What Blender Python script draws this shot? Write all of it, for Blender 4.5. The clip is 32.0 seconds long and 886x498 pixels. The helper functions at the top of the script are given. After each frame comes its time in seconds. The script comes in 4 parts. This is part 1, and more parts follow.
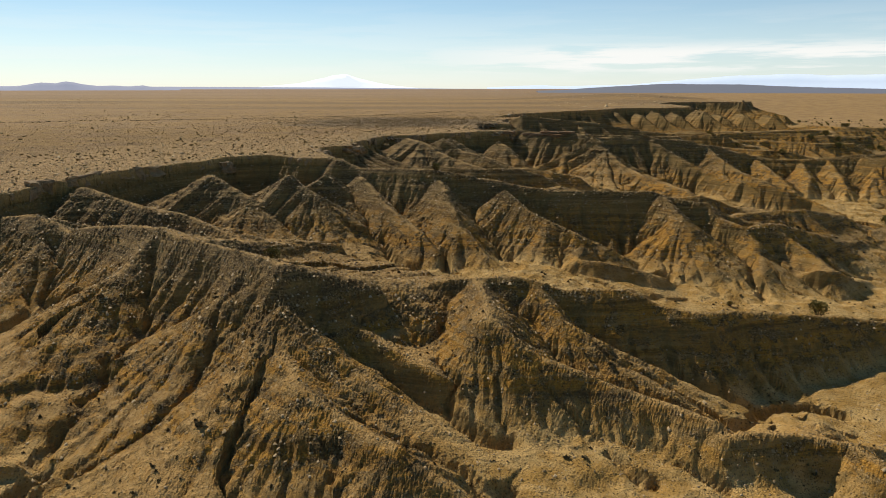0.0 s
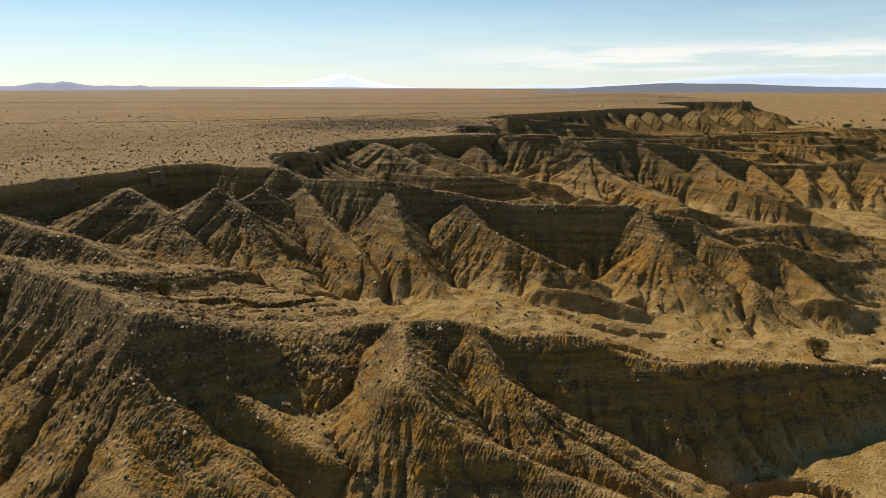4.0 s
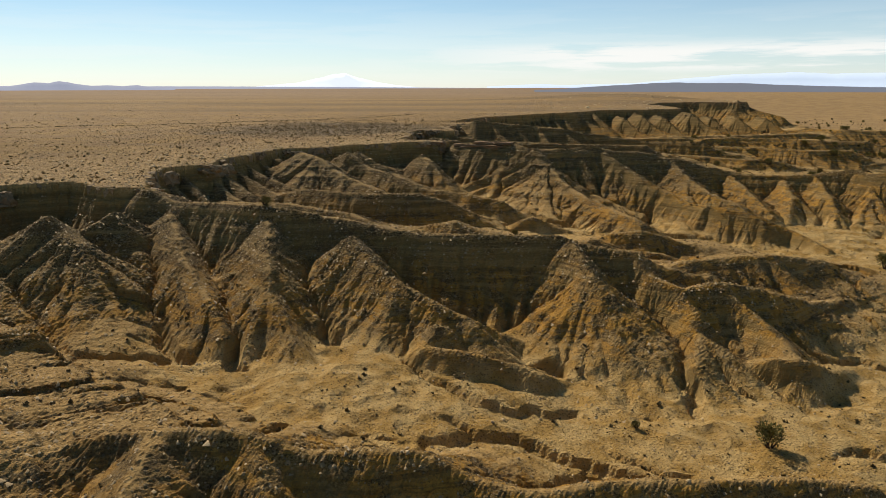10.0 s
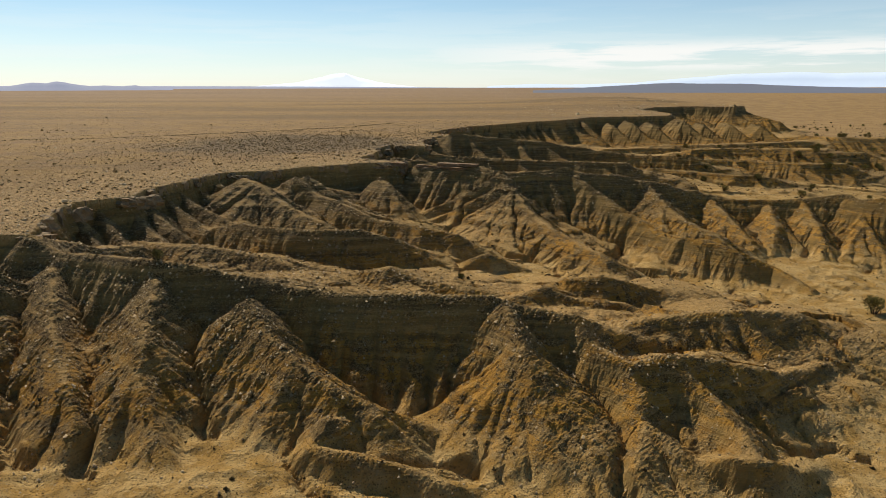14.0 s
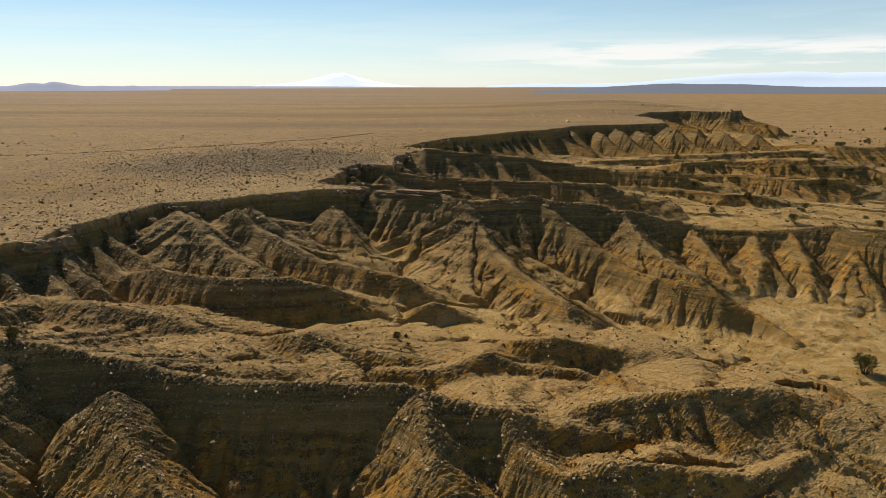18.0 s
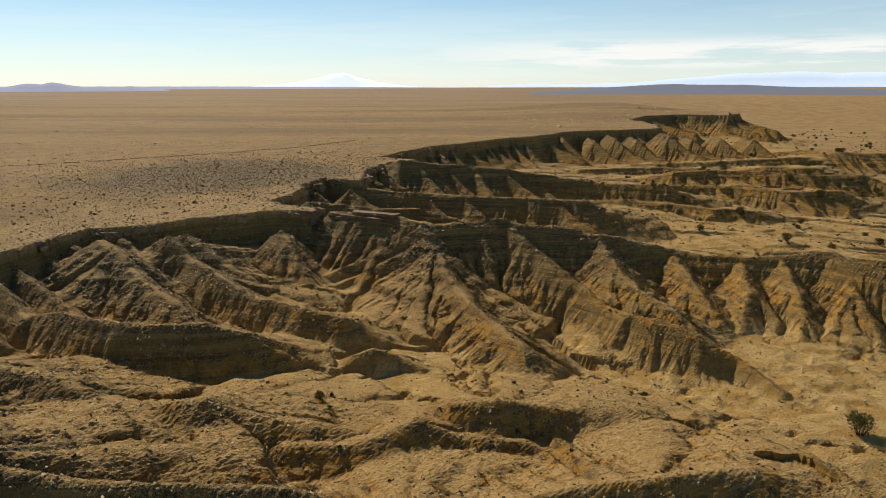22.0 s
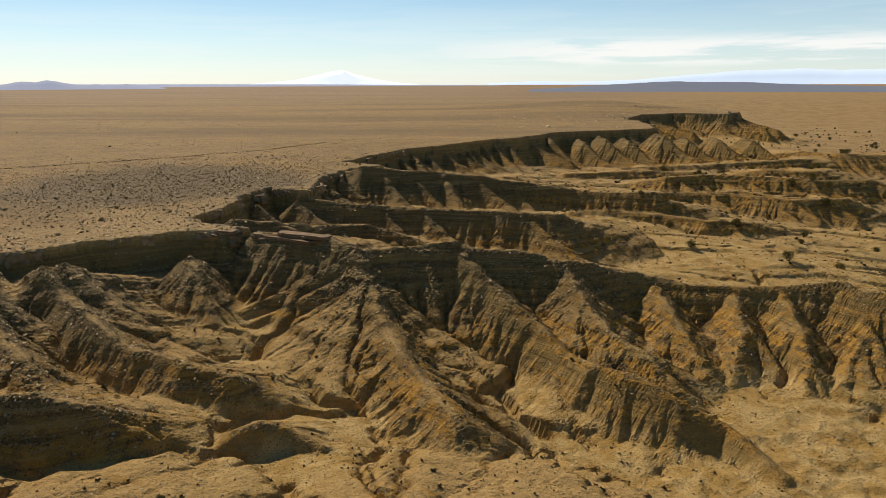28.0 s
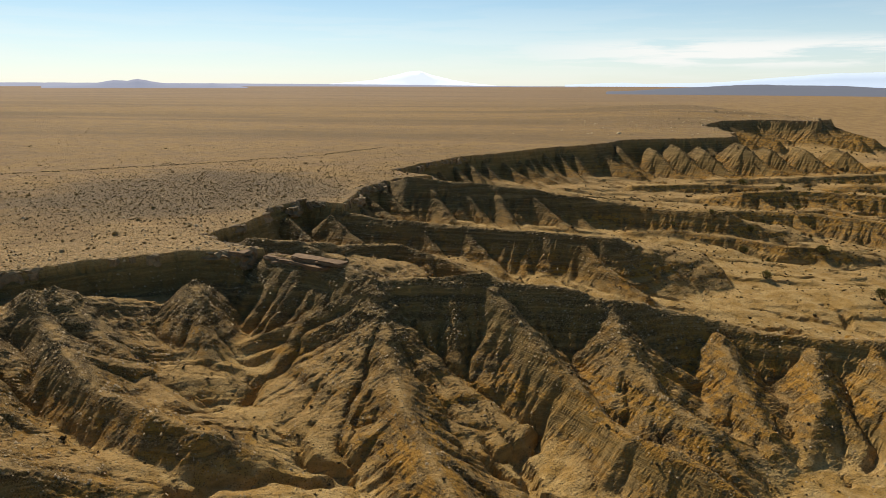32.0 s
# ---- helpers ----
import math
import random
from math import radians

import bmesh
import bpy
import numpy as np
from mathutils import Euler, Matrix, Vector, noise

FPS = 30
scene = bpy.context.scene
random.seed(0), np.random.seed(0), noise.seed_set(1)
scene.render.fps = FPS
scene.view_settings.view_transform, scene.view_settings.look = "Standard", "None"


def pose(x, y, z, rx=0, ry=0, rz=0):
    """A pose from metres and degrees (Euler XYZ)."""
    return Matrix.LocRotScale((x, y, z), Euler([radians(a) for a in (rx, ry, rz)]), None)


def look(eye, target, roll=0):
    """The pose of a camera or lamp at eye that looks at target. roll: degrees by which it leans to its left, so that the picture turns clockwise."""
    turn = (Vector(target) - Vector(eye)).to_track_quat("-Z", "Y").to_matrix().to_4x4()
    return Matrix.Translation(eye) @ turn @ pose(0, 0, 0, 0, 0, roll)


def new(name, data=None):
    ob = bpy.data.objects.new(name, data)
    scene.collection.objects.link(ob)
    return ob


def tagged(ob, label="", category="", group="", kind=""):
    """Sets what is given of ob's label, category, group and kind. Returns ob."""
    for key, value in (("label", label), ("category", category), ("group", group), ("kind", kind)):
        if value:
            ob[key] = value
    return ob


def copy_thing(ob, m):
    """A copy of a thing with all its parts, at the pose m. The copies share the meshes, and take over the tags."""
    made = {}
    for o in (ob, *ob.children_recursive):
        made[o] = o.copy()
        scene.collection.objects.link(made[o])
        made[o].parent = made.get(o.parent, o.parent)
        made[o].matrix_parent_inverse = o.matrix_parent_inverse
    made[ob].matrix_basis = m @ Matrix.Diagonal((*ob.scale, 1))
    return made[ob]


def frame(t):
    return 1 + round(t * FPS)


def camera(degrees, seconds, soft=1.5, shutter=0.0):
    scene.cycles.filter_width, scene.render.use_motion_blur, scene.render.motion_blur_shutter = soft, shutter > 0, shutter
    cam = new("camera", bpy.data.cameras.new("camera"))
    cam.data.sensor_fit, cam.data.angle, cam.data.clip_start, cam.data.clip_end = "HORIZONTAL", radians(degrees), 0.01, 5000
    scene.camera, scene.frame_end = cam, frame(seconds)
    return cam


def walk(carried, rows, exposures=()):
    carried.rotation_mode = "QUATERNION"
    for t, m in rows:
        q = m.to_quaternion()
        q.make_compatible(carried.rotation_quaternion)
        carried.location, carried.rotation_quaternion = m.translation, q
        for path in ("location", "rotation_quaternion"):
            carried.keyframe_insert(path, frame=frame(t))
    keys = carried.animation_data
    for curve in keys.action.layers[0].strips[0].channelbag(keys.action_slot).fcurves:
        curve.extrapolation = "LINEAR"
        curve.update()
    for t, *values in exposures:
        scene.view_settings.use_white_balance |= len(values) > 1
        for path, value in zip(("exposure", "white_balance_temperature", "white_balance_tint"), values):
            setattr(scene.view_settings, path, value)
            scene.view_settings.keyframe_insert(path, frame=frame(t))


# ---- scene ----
cam = camera(63.0, 32.0, soft=0.7)
METRES, EYE, TILT, LEAN, TURN = 150.0, 32.0, -12.6, 0.0, 0.0
ROWS = [
    (0.0, 0.0, 0.0, 0.0, 0.0, 0.0, -0.0),
    (0.5, 0.0072, 0.0137, 0.003, 0.02, 0.02, 0.02),
    (1.0, 0.0143, 0.0274, 0.0061, 0.02, 0.01, 0.03),
    (1.5, 0.0214, 0.0409, 0.0092, 0.04, 0.0, 0.03),
    (2.0, 0.0284, 0.0544, 0.0124, 0.04, -0.01, 0.05),
    (2.5, 0.0354, 0.0679, 0.0156, 0.05, -0.01, 0.06),
    (3.0, 0.0424, 0.0815, 0.0188, 0.06, -0.03, 0.08),
    (3.5, 0.0498, 0.0946, 0.0221, 0.07, -0.03, 0.05),
    (5.5, 0.0849, 0.1448, 0.035, 0.18, -0.07, 0.02),
    (6.0, 0.0942, 0.1571, 0.038, 0.18, -0.08, 0.01),
    (6.5, 0.1036, 0.1693, 0.0409, 0.19, -0.06, 0.02),
    (7.0, 0.1128, 0.1816, 0.0438, 0.2, -0.08, 0.02),
    (7.5, 0.1222, 0.1936, 0.0466, 0.24, -0.07, 0.04),
    (8.0, 0.1312, 0.2061, 0.0495, 0.26, -0.08, 0.04),
    (8.5, 0.1404, 0.2183, 0.0522, 0.27, -0.06, 0.05),
    (9.0, 0.1495, 0.2305, 0.0551, 0.28, -0.07, 0.04),
    (9.5, 0.1588, 0.2428, 0.0582, 0.31, -0.06, 0.04),
    (10.0, 0.1679, 0.2549, 0.0636, 0.31, -0.08, 0.03),
    (10.5, 0.1772, 0.2664, 0.0697, 0.33, -0.07, 0.0),
    (11.0, 0.1863, 0.278, 0.0762, 0.34, -0.1, -0.01),
    (11.5, 0.1955, 0.2894, 0.0824, 0.37, -0.09, -0.0),
    (12.0, 0.2046, 0.3011, 0.0889, 0.38, -0.1, -0.01),
    (12.5, 0.2138, 0.3125, 0.0957, 0.4, -0.11, -0.02),
    (13.0, 0.2222, 0.3231, 0.1021, 0.42, -0.12, -0.01),
    (13.5, 0.2311, 0.3347, 0.109, 0.44, -0.14, 0.01),
    (14.0, 0.2398, 0.3461, 0.1162, 0.44, -0.16, 0.01),
    (14.5, 0.2483, 0.3576, 0.1233, 0.45, -0.18, 0.01),
    (16.5, 0.2832, 0.4071, 0.1511, 0.51, -0.22, -0.0),
    (17.0, 0.2914, 0.4186, 0.1583, 0.52, -0.23, 0.01),
    (17.5, 0.2995, 0.4301, 0.1658, 0.53, -0.24, 0.02),
    (18.0, 0.3075, 0.442, 0.1728, 0.55, -0.25, 0.01),
    (18.5, 0.3154, 0.4537, 0.18, 0.55, -0.26, 0.01),
    (19.0, 0.3233, 0.4654, 0.187, 0.57, -0.27, -0.01),
    (19.5, 0.3312, 0.477, 0.1941, 0.59, -0.28, 0.02),
    (20.0, 0.3389, 0.4889, 0.1993, 0.62, -0.27, 0.01),
    (20.5, 0.3464, 0.5014, 0.203, 0.64, -0.27, -0.01),
    (21.0, 0.3541, 0.5139, 0.2066, 0.65, -0.26, 0.0),
    (21.5, 0.3619, 0.5265, 0.2101, 0.67, -0.26, 0.01),
    (22.0, 0.3697, 0.5392, 0.2135, 0.69, -0.27, 0.01),
    (22.5, 0.3774, 0.552, 0.2167, 0.71, -0.27, -0.0),
    (23.0, 0.3849, 0.5651, 0.2197, 0.73, -0.28, -0.0),
    (23.5, 0.3923, 0.5782, 0.2229, 0.74, -0.29, 0.02),
    (24.0, 0.3996, 0.5914, 0.2257, 0.76, -0.29, 0.02),
    (24.5, 0.4066, 0.6045, 0.2287, 0.79, -0.3, 0.02),
    (25.0, 0.4132, 0.618, 0.2316, 0.81, -0.32, 0.03),
    (25.5, 0.4195, 0.6316, 0.2345, 0.82, -0.34, 0.04),
    (27.5, 0.4401, 0.6883, 0.2468, 0.82, -0.46, 0.08),
    (28.0, 0.445, 0.7024, 0.2508, 0.81, -0.46, 0.04),
    (28.5, 0.4493, 0.7157, 0.2573, 3.1, -0.5, -0.54),
    (29.0, 0.4555, 0.7291, 0.264, 6.49, -0.59, -1.37),
    (29.5, 0.4605, 0.7423, 0.2691, 6.53, -0.57, -1.35),
    (30.0, 0.4654, 0.756, 0.2725, 6.54, -0.55, -1.36),
    (30.5, 0.471, 0.7699, 0.2758, 6.54, -0.51, -1.41),
    (31.0, 0.4773, 0.7832, 0.279, 6.54, -0.48, -1.48),
    (31.5, 0.4841, 0.7963, 0.282, 6.54, -0.47, -1.53),
    (32.0, 0.4914, 0.8092, 0.2848, 6.54, -0.49, -1.64),
]
walk(cam, [(t, pose(0, 0, EYE, TILT, LEAN, TURN) @ pose(METRES * x, METRES * y, METRES * z, 90 + pitch, roll, yaw)) for t, x, y, z, yaw, pitch, roll in ROWS])

# ---- sky, sun and exposure ----
SUN_AZ, SUN_EL = -36.0, 39.0     # degrees from straight ahead (+y) to the right, and above the horizon
world = bpy.data.worlds.new("sky")
scene.world = world
world.use_nodes = True
wn, wl = world.node_tree.nodes, world.node_tree.links
wn.clear()
w_out, w_bg, w_sky = wn.new("ShaderNodeOutputWorld"), wn.new("ShaderNodeBackground"), wn.new("ShaderNodeTexSky")
w_sky.sky_type, w_sky.sun_disc = "NISHITA", False
w_sky.sun_elevation, w_sky.sun_rotation = radians(SUN_EL), radians(SUN_AZ)
w_sky.air_density, w_sky.dust_density, w_sky.ozone_density, w_sky.altitude = 1.0, 0.25, 1.6, 1700
w_bg.inputs["Strength"].default_value = 0.09
# thin bright veil and streaks of cirrus low over the skyline
w_co, w_sep = wn.new("ShaderNodeTexCoord"), wn.new("ShaderNodeSeparateXYZ")
wl.new(w_co.outputs["Generated"], w_sep.inputs[0])
w_map = wn.new("ShaderNodeMapping")
w_map.inputs["Scale"].default_value = (1.8, 1.8, 22.0)
wl.new(w_co.outputs["Generated"], w_map.inputs["Vector"])
w_noise = wn.new("ShaderNodeTexNoise")
w_noise.inputs["Scale"].default_value, w_noise.inputs["Detail"].default_value, w_noise.inputs["Roughness"].default_value = 2.6, 6.0, 0.6
wl.new(w_map.outputs[0], w_noise.inputs["Vector"])


def w_range(src, lo, hi, top):
    n = wn.new("ShaderNodeMapRange")
    n.interpolation_type = "SMOOTHSTEP"
    for k, v in ((1, lo), (2, hi), (3, 0.0), (4, top)):
        n.inputs[k].default_value = v
    wl.new(src, n.inputs[0])
    return n.outputs[0]


def w_math(op, p, q):
    n = wn.new("ShaderNodeMath")
    n.operation = op
    for sock, v in zip(n.inputs, (p, q)):
        if isinstance(v, bpy.types.NodeSocket):
            wl.new(v, sock)
        else:
            sock.default_value = v
    return n.outputs[0]


veil = w_range(w_sep.outputs["Z"], 0.20, 0.0, 0.5)
band = w_math("MULTIPLY", w_math("MULTIPLY", w_range(w_sep.outputs["Z"], 0.062, 0.042, 1.0), w_range(w_sep.outputs["Z"], 0.012, 0.028, 1.0)), w_range(w_sep.outputs["X"], -0.15, 0.22, 1.0))
streaks = w_math("MULTIPLY", w_range(w_noise.outputs["Fac"], 0.45, 0.58, 0.9), w_math("MAXIMUM", band, w_range(w_sep.outputs["Z"], 0.13, 0.04, 0.16)))
w_hue = wn.new("ShaderNodeHueSaturation")
# strong blue low down, deeper and less strong overhead
w_pale = w_math("SUBTRACT", 1.3, w_range(w_sep.outputs["Z"], 0.22, 0.75, 0.30))
wl.new(w_pale, w_hue.inputs["Saturation"])
wl.new(w_math("SUBTRACT", 1.0, w_range(w_sep.outputs["Z"], 0.22, 0.75, 0.22)), w_hue.inputs["Value"])
w_hue.inputs["Hue"].default_value = 0.494
wl.new(w_sky.outputs[0], w_hue.inputs["Color"])


def w_blend(fac, under_c, over):
    n = wn.new("ShaderNodeMix")
    n.data_type = "RGBA"
    wl.new(fac, n.inputs[0])
    wl.new(under_c, n.inputs[6])
    n.inputs[7].default_value = (*over, 1)
    return n.outputs[2]


w_col = w_blend(streaks, w_blend(veil, w_hue.outputs[0], (9.0, 10.3, 11.1)), (10.9, 10.8, 10.4))
wl.new(w_col, w_bg.inputs["Color"])
wl.new(w_bg.outputs[0], w_out.inputs["Surface"])
sun = new("sun", bpy.data.lights.new("sun", "SUN"))
sun.data.energy, sun.data.angle, sun.data.color = 5.0, radians(0.5), (1.0, 0.90, 0.75)
sa, se = radians(SUN_AZ), radians(SUN_EL)
sun.matrix_world = look((math.sin(sa) * math.cos(se) * 100, math.cos(sa) * math.cos(se) * 100, math.sin(se) * 100), (0, 0, 0))
scene.view_settings.exposure = 0.0


# ---- noise ----
_rng = np.random.RandomState(7)
_perm = np.concatenate([_rng.permutation(256)] * 3)
_grad = np.stack([np.cos(np.arange(256) * 0.7853 + 0.3), np.sin(np.arange(256) * 0.7853 + 0.3)], 1)
_hash = _perm[_perm[np.arange(256)[None, :]] + np.arange(256)[:, None]].ravel()
GRAD_X, GRAD_Y = _grad[_hash, 0].astype(np.float32), _grad[_hash, 1].astype(np.float32)


def gnoise(x, y):
    """Gradient noise, about -0.7 to 0.7, one unit to a cell."""
    xf, yf = np.floor(x), np.floor(y)
    fx, fy = (x - xf).astype(np.float32), (y - yf).astype(np.float32)
    x0, y0 = xf.astype(np.int32) & 255, yf.astype(np.int32) & 255
    x1, y1 = (x0 + 1) & 255, ((y0 + 1) & 255) << 8
    y0 <<= 8
    u, v = fx * fx * fx * (fx * (fx * 6 - 15) + 10), fy * fy * fy * (fy * (fy * 6 - 15) + 10)
    a, b, c, d = y0 + x0, y0 + x1, y1 + x0, y1 + x1
    gx, gy = fx - 1, fy - 1
    low = GRAD_X.take(a) * fx + GRAD_Y.take(a) * fy
    low += u * (GRAD_X.take(b) * gx + GRAD_Y.take(b) * fy - low)
    high = GRAD_X.take(c) * fx + GRAD_Y.take(c) * gy
    high += u * (GRAD_X.take(d) * gx + GRAD_Y.take(d) * gy - high)
    return (low + v * (high - low)).astype(np.float64)


def fbm(x, y, size, octaves=3, gain=0.5):
    total, amp, f = np.zeros_like(x), 1.0, 1.0 / size
    for k in range(octaves):
        total += amp * gnoise(x * f + 17.3 * k, y * f - 9.1 * k)
        amp, f = amp * gain, f * 2.03
    return total


def buttress(n, crest=0.34):
    """Noise folded into sharp crests and sharp gullies, 0 to crest."""
    return crest - np.abs(np.abs(n) - crest)


def step01(a, b, x):
    t = np.clip((x - a) / (b - a), 0, 1)
    return t * t * (3 - 2 * t)


# ---- the lie of the land: crest lines of the ridges and the rim of the mesa, in metres ----
RIDGES = []


def ridge(front, back, *crest, rill=1.0, flat=15.0, ease=0.5):
    """A crest line; front and back: the slope of the flanks towards -y and +y; flat: metres in which the flank eases by that share."""
    if back > 0.4:
        steeper, behind, reach = (1.3, 1.1, 0.7) if front > 0.85 else (1.0, 1.0, 0.85)
        front, back, flat, ease = steeper * front, behind * back, reach * flat, max(ease, 0.70)
    RIDGES.append((np.array(crest, float), front, back, rill, flat, ease))


ridge(0.95, 0.42, (-36.5, 91, 14.6), (-30, 86, 13.9), (-25, 83, 13.5), (-17.5, 76, 13.5), (-14, 77, 12.2), (-10.5, 80, 10), flat=24, rill=0.65, ease=0.72)
ridge(0.95, 0.7, (-10.5, 80, 10), (-5.5, 84, 8.3), (-1.5, 86, 8.4), (1.5, 87, 8.7), (5.5, 87, 9), (9, 87, 9.1), (12.5, 87, 8.3), (15, 87, 7.4), (19.5, 87, 7.6), (23, 87, 7.2), (27, 86.5, 5.5), (30, 86, 5.1), (32.5, 86, 4.7), (37, 88, 4.2), (45.5, 90, 3.2), (52.5, 92, 2.4), (60, 93, 1), flat=22, rill=0.65, ease=0.72)
ridge(0.95, 0.5, (-36.5, 91, 14.6), (-42, 95, 14.1), (-48, 98, 13.4), (-53, 100, 12.3), (-59, 103, 14.2), (-64.5, 104, 13.5), flat=22, rill=0.7, ease=0.72)
ridge(0.84, 0.72, (4.5, 86, 8.8), (4.6, 80, 8.3), (4.8, 74.5, 7.9), (7.5, 72.3, 6.3), (10.5, 71, 4.6), (15.5, 69.5, 3.1), (21, 67.5, 1.6), (26, 64, 0.7), flat=24, rill=0.6, ease=0.72)
ridge(0.62, 0.75, (-17.5, 76, 13.4), (-16.5, 72, 10), (-15.5, 66, 7.2), (-12.5, 59.6, 5.9), (-8, 57, 4.2), (-4, 54, 3.5), flat=32, rill=0.85, ease=0.72)
ridge(0.62, 0.75, (-36.5, 91, 14.6), (-38.5, 84, 10.5), (-41, 79, 7.8), (-43.5, 76, 5.5), (-47, 74, 2.9), flat=32, rill=0.85, ease=0.72)
ridge(0.62, 0.75, (-59, 103, 14.1), (-56, 98, 11), (-51.5, 93, 7.4), flat=32, rill=0.85)
ridge(0.62, 0.75, (-21.5, 80, 13.4), (-24.5, 74.5, 9.2), (-28, 70, 5.4), (-32, 66, 3.2), flat=32, rill=0.85, ease=0.72)
ridge(0.62, 0.75, (11, 87, 8.7), (14, 80, 5.5), (18.5, 76, 2.5), (24, 72, 0.5), (28, 69, -1.3), flat=32, rill=0.85, ease=0.72)
ridge(1, 0.5, (26, 62, 0.1), (29.5, 62, 0.5), (34.5, 63, -0.1), (38, 62, -0.5), (39, 58, -0.8), flat=14, rill=0.7)
ridge(0.85, 0.6, (-59.5, 119, 15.9), (-49.5, 115, 13.7), (-40.5, 112, 12.5), (-33, 108, 10.4), (-29, 106, 8.7), flat=18, rill=0.7)
ridge(0.85, 0.6, (-29.5, 106, 10.7), (-24, 104, 8.9), (-18, 103, 8.5), (-11, 103, 6.2), (-3.5, 104, 4.3), (3, 105, 2.7), flat=18, rill=0.6)
ridge(0.62, 0.75, (-43.5, 134.5, 16.2), (-35.5, 130, 12.9), (-28.5, 126, 8.8), (-21.5, 123, 6.4), (-13.5, 120, 4.6), (-5.5, 117, 2.7), flat=32, rill=0.85)
ridge(0.62, 0.75, (-28.5, 135.4, 16), (-24, 133, 12.9), (-18, 130, 9.6), (-13, 127, 6), flat=32, rill=0.85)
ridge(0.62, 0.75, (-22.5, 142, 15.4), (-18.5, 138, 10.6), (-16.5, 136, 9.2), flat=32, rill=0.85)
ridge(1.05, 0.48, (-22, 152, 17.7), (-17, 150, 15.6), (-9.5, 147, 15.9), (-2, 144, 16.1), (4, 144, 15), (11.5, 144, 13.8), flat=22, rill=0.7)
ridge(1.05, 0.85, (11.5, 144, 13.8), (16, 143, 12.9), (19, 142.7, 12.4), (26.5, 142, 12.2), (34, 142, 12), (41, 141.5, 12.1), (45.5, 141, 10.8), (51.5, 140, 10), flat=20, rill=0.7)
ridge(0.9, 0.5, (51.5, 140, 10), (53.5, 136, 7.5), (57, 133, 6.4), (62, 134, 7.1), (69, 136, 5.5), (78, 140, 2.5), (90, 150, 0.3), (97, 150, -1.2), flat=18, rill=0.8)
ridge(0.8, 0.9, (12, 138, 12.7), (16, 132.5, 9.7), (19, 129, 8.6), (23, 126.2, 6.9), (27, 125, 5.3), (31, 126, 3.2), (35.5, 126, 1.2), flat=30, rill=0.6)
ridge(0.8, 0.95, (-17, 148, 14.5), (-10, 134, 10), (-4.5, 125.5, 7.4), (-1.6, 121.5, 5.2), flat=30, rill=0.6)
ridge(0.8, 0.95, (-1, 143, 14.8), (2, 131, 10.2), (3, 126, 7.9), (7, 119, 4.4), (9.5, 116, 2.8), flat=30, rill=0.6)
ridge(1.1, 0.6, (24, 121, 5.4), (22.5, 118.5, 3.6), (25, 117.8, 3.7), (28, 117.2, 3.5), (32.5, 116, 2.6), (36, 115, 1.6), flat=20, rill=0.7)
ridge(0.75, 0.9, (43, 140, 11.5), (44.5, 133, 8.5), (46.5, 127.6, 3.9), (43.5, 124, 2.1), (44, 118, -0), flat=30, rill=0.7)
ridge(0.62, 0.75, (57, 133, 6.3), (57, 126, 2.6), (54.5, 120, 0.9), flat=32, rill=0.85)
ridge(0.95, 0.7, (62, 134, 6.8), (65, 129.5, 4.0), (66.8, 124, 2.2), (66.8, 120.4, 1.5), flat=20, rill=0.7)
ridge(2.4, 0.6, (64.6, 120.2, 1.4), (67.9, 119.8, 1.3), flat=6, rill=0.2)
ridge(1, 0.6, (-14, 195, 10.1), (-3, 190, 12), (3, 187, 11.9), (12, 185, 11.7), (19.5, 186, 11.7), (25, 187, 10), (29.5, 187, 7.1), (34, 186, 3.6), flat=18, rill=0.6)
ridge(0.62, 0.5, (-17.5, 175, 11.8), (-11, 172, 12), (-3.5, 170, 12.2), (7.5, 168, 10.7), (13, 166, 9), (20.5, 164, 9), (26.5, 164, 10), (31, 164, 8.4), (37, 164, 7.2), (44, 165, 5.6), flat=18, rill=0.6)
ridge(0.8, 0.45, (37, 160, 6.2), (44.5, 161, 5.7), (51, 166, 6.4), (56.5, 166, 4.4), (64, 166, 3.6), (71, 165, 1.6), flat=16, rill=0.7)
ridge(0.85, 0.45, (57, 147, 5.3), (61.5, 149, 6.3), (68, 151, 6.4), (77, 153, 6.5), (87.5, 158, 4.7), (95, 163, 1.3), flat=16, rill=0.7)
ridge(1.1, 0.6, (38.5, 189, 3.5), (40.5, 190, 5.2), (43.5, 191, 5.9), (47.5, 192, 4.4), (51, 190, 3.1), flat=14, rill=0.7)
ridge(1, 0.45, (52, 172, 3.9), (56, 170, 6.4), (61, 170, 7.1), (66.5, 172, 5.4), flat=14, rill=0.7)
ridge(1, 0.6, (0, 224, 16.9), (6, 219, 13.5), (12.5, 212, 12.4), (21, 206, 9.8), (30.5, 202, 9), (37, 200, 8), flat=16, rill=0.6)
ridge(0.62, 0.75, (2.5, 226, 16.9), (11, 222, 12.2), (22, 215, 7.9), (29.5, 210, 7), flat=32, rill=0.85)
ridge(0.62, 0.75, (-10.5, 218, 17.4), (-5.5, 214, 16.3), (2, 206, 12.6), (10, 200, 10.8), flat=32, rill=0.85)
ridge(0.84, 1.05, (18.5, 240, 14.8), (21, 235.3, 13.3), (24, 230, 10.2), (28, 224, 6.6), (34, 217, 4.2), flat=30, rill=0.6)
ridge(0.84, 1.05, (39.6, 235.6, 11.8), (38.4, 230.5, 8.8), (37, 225, 6), (35.9, 221, 3.8), flat=30, rill=0.6)
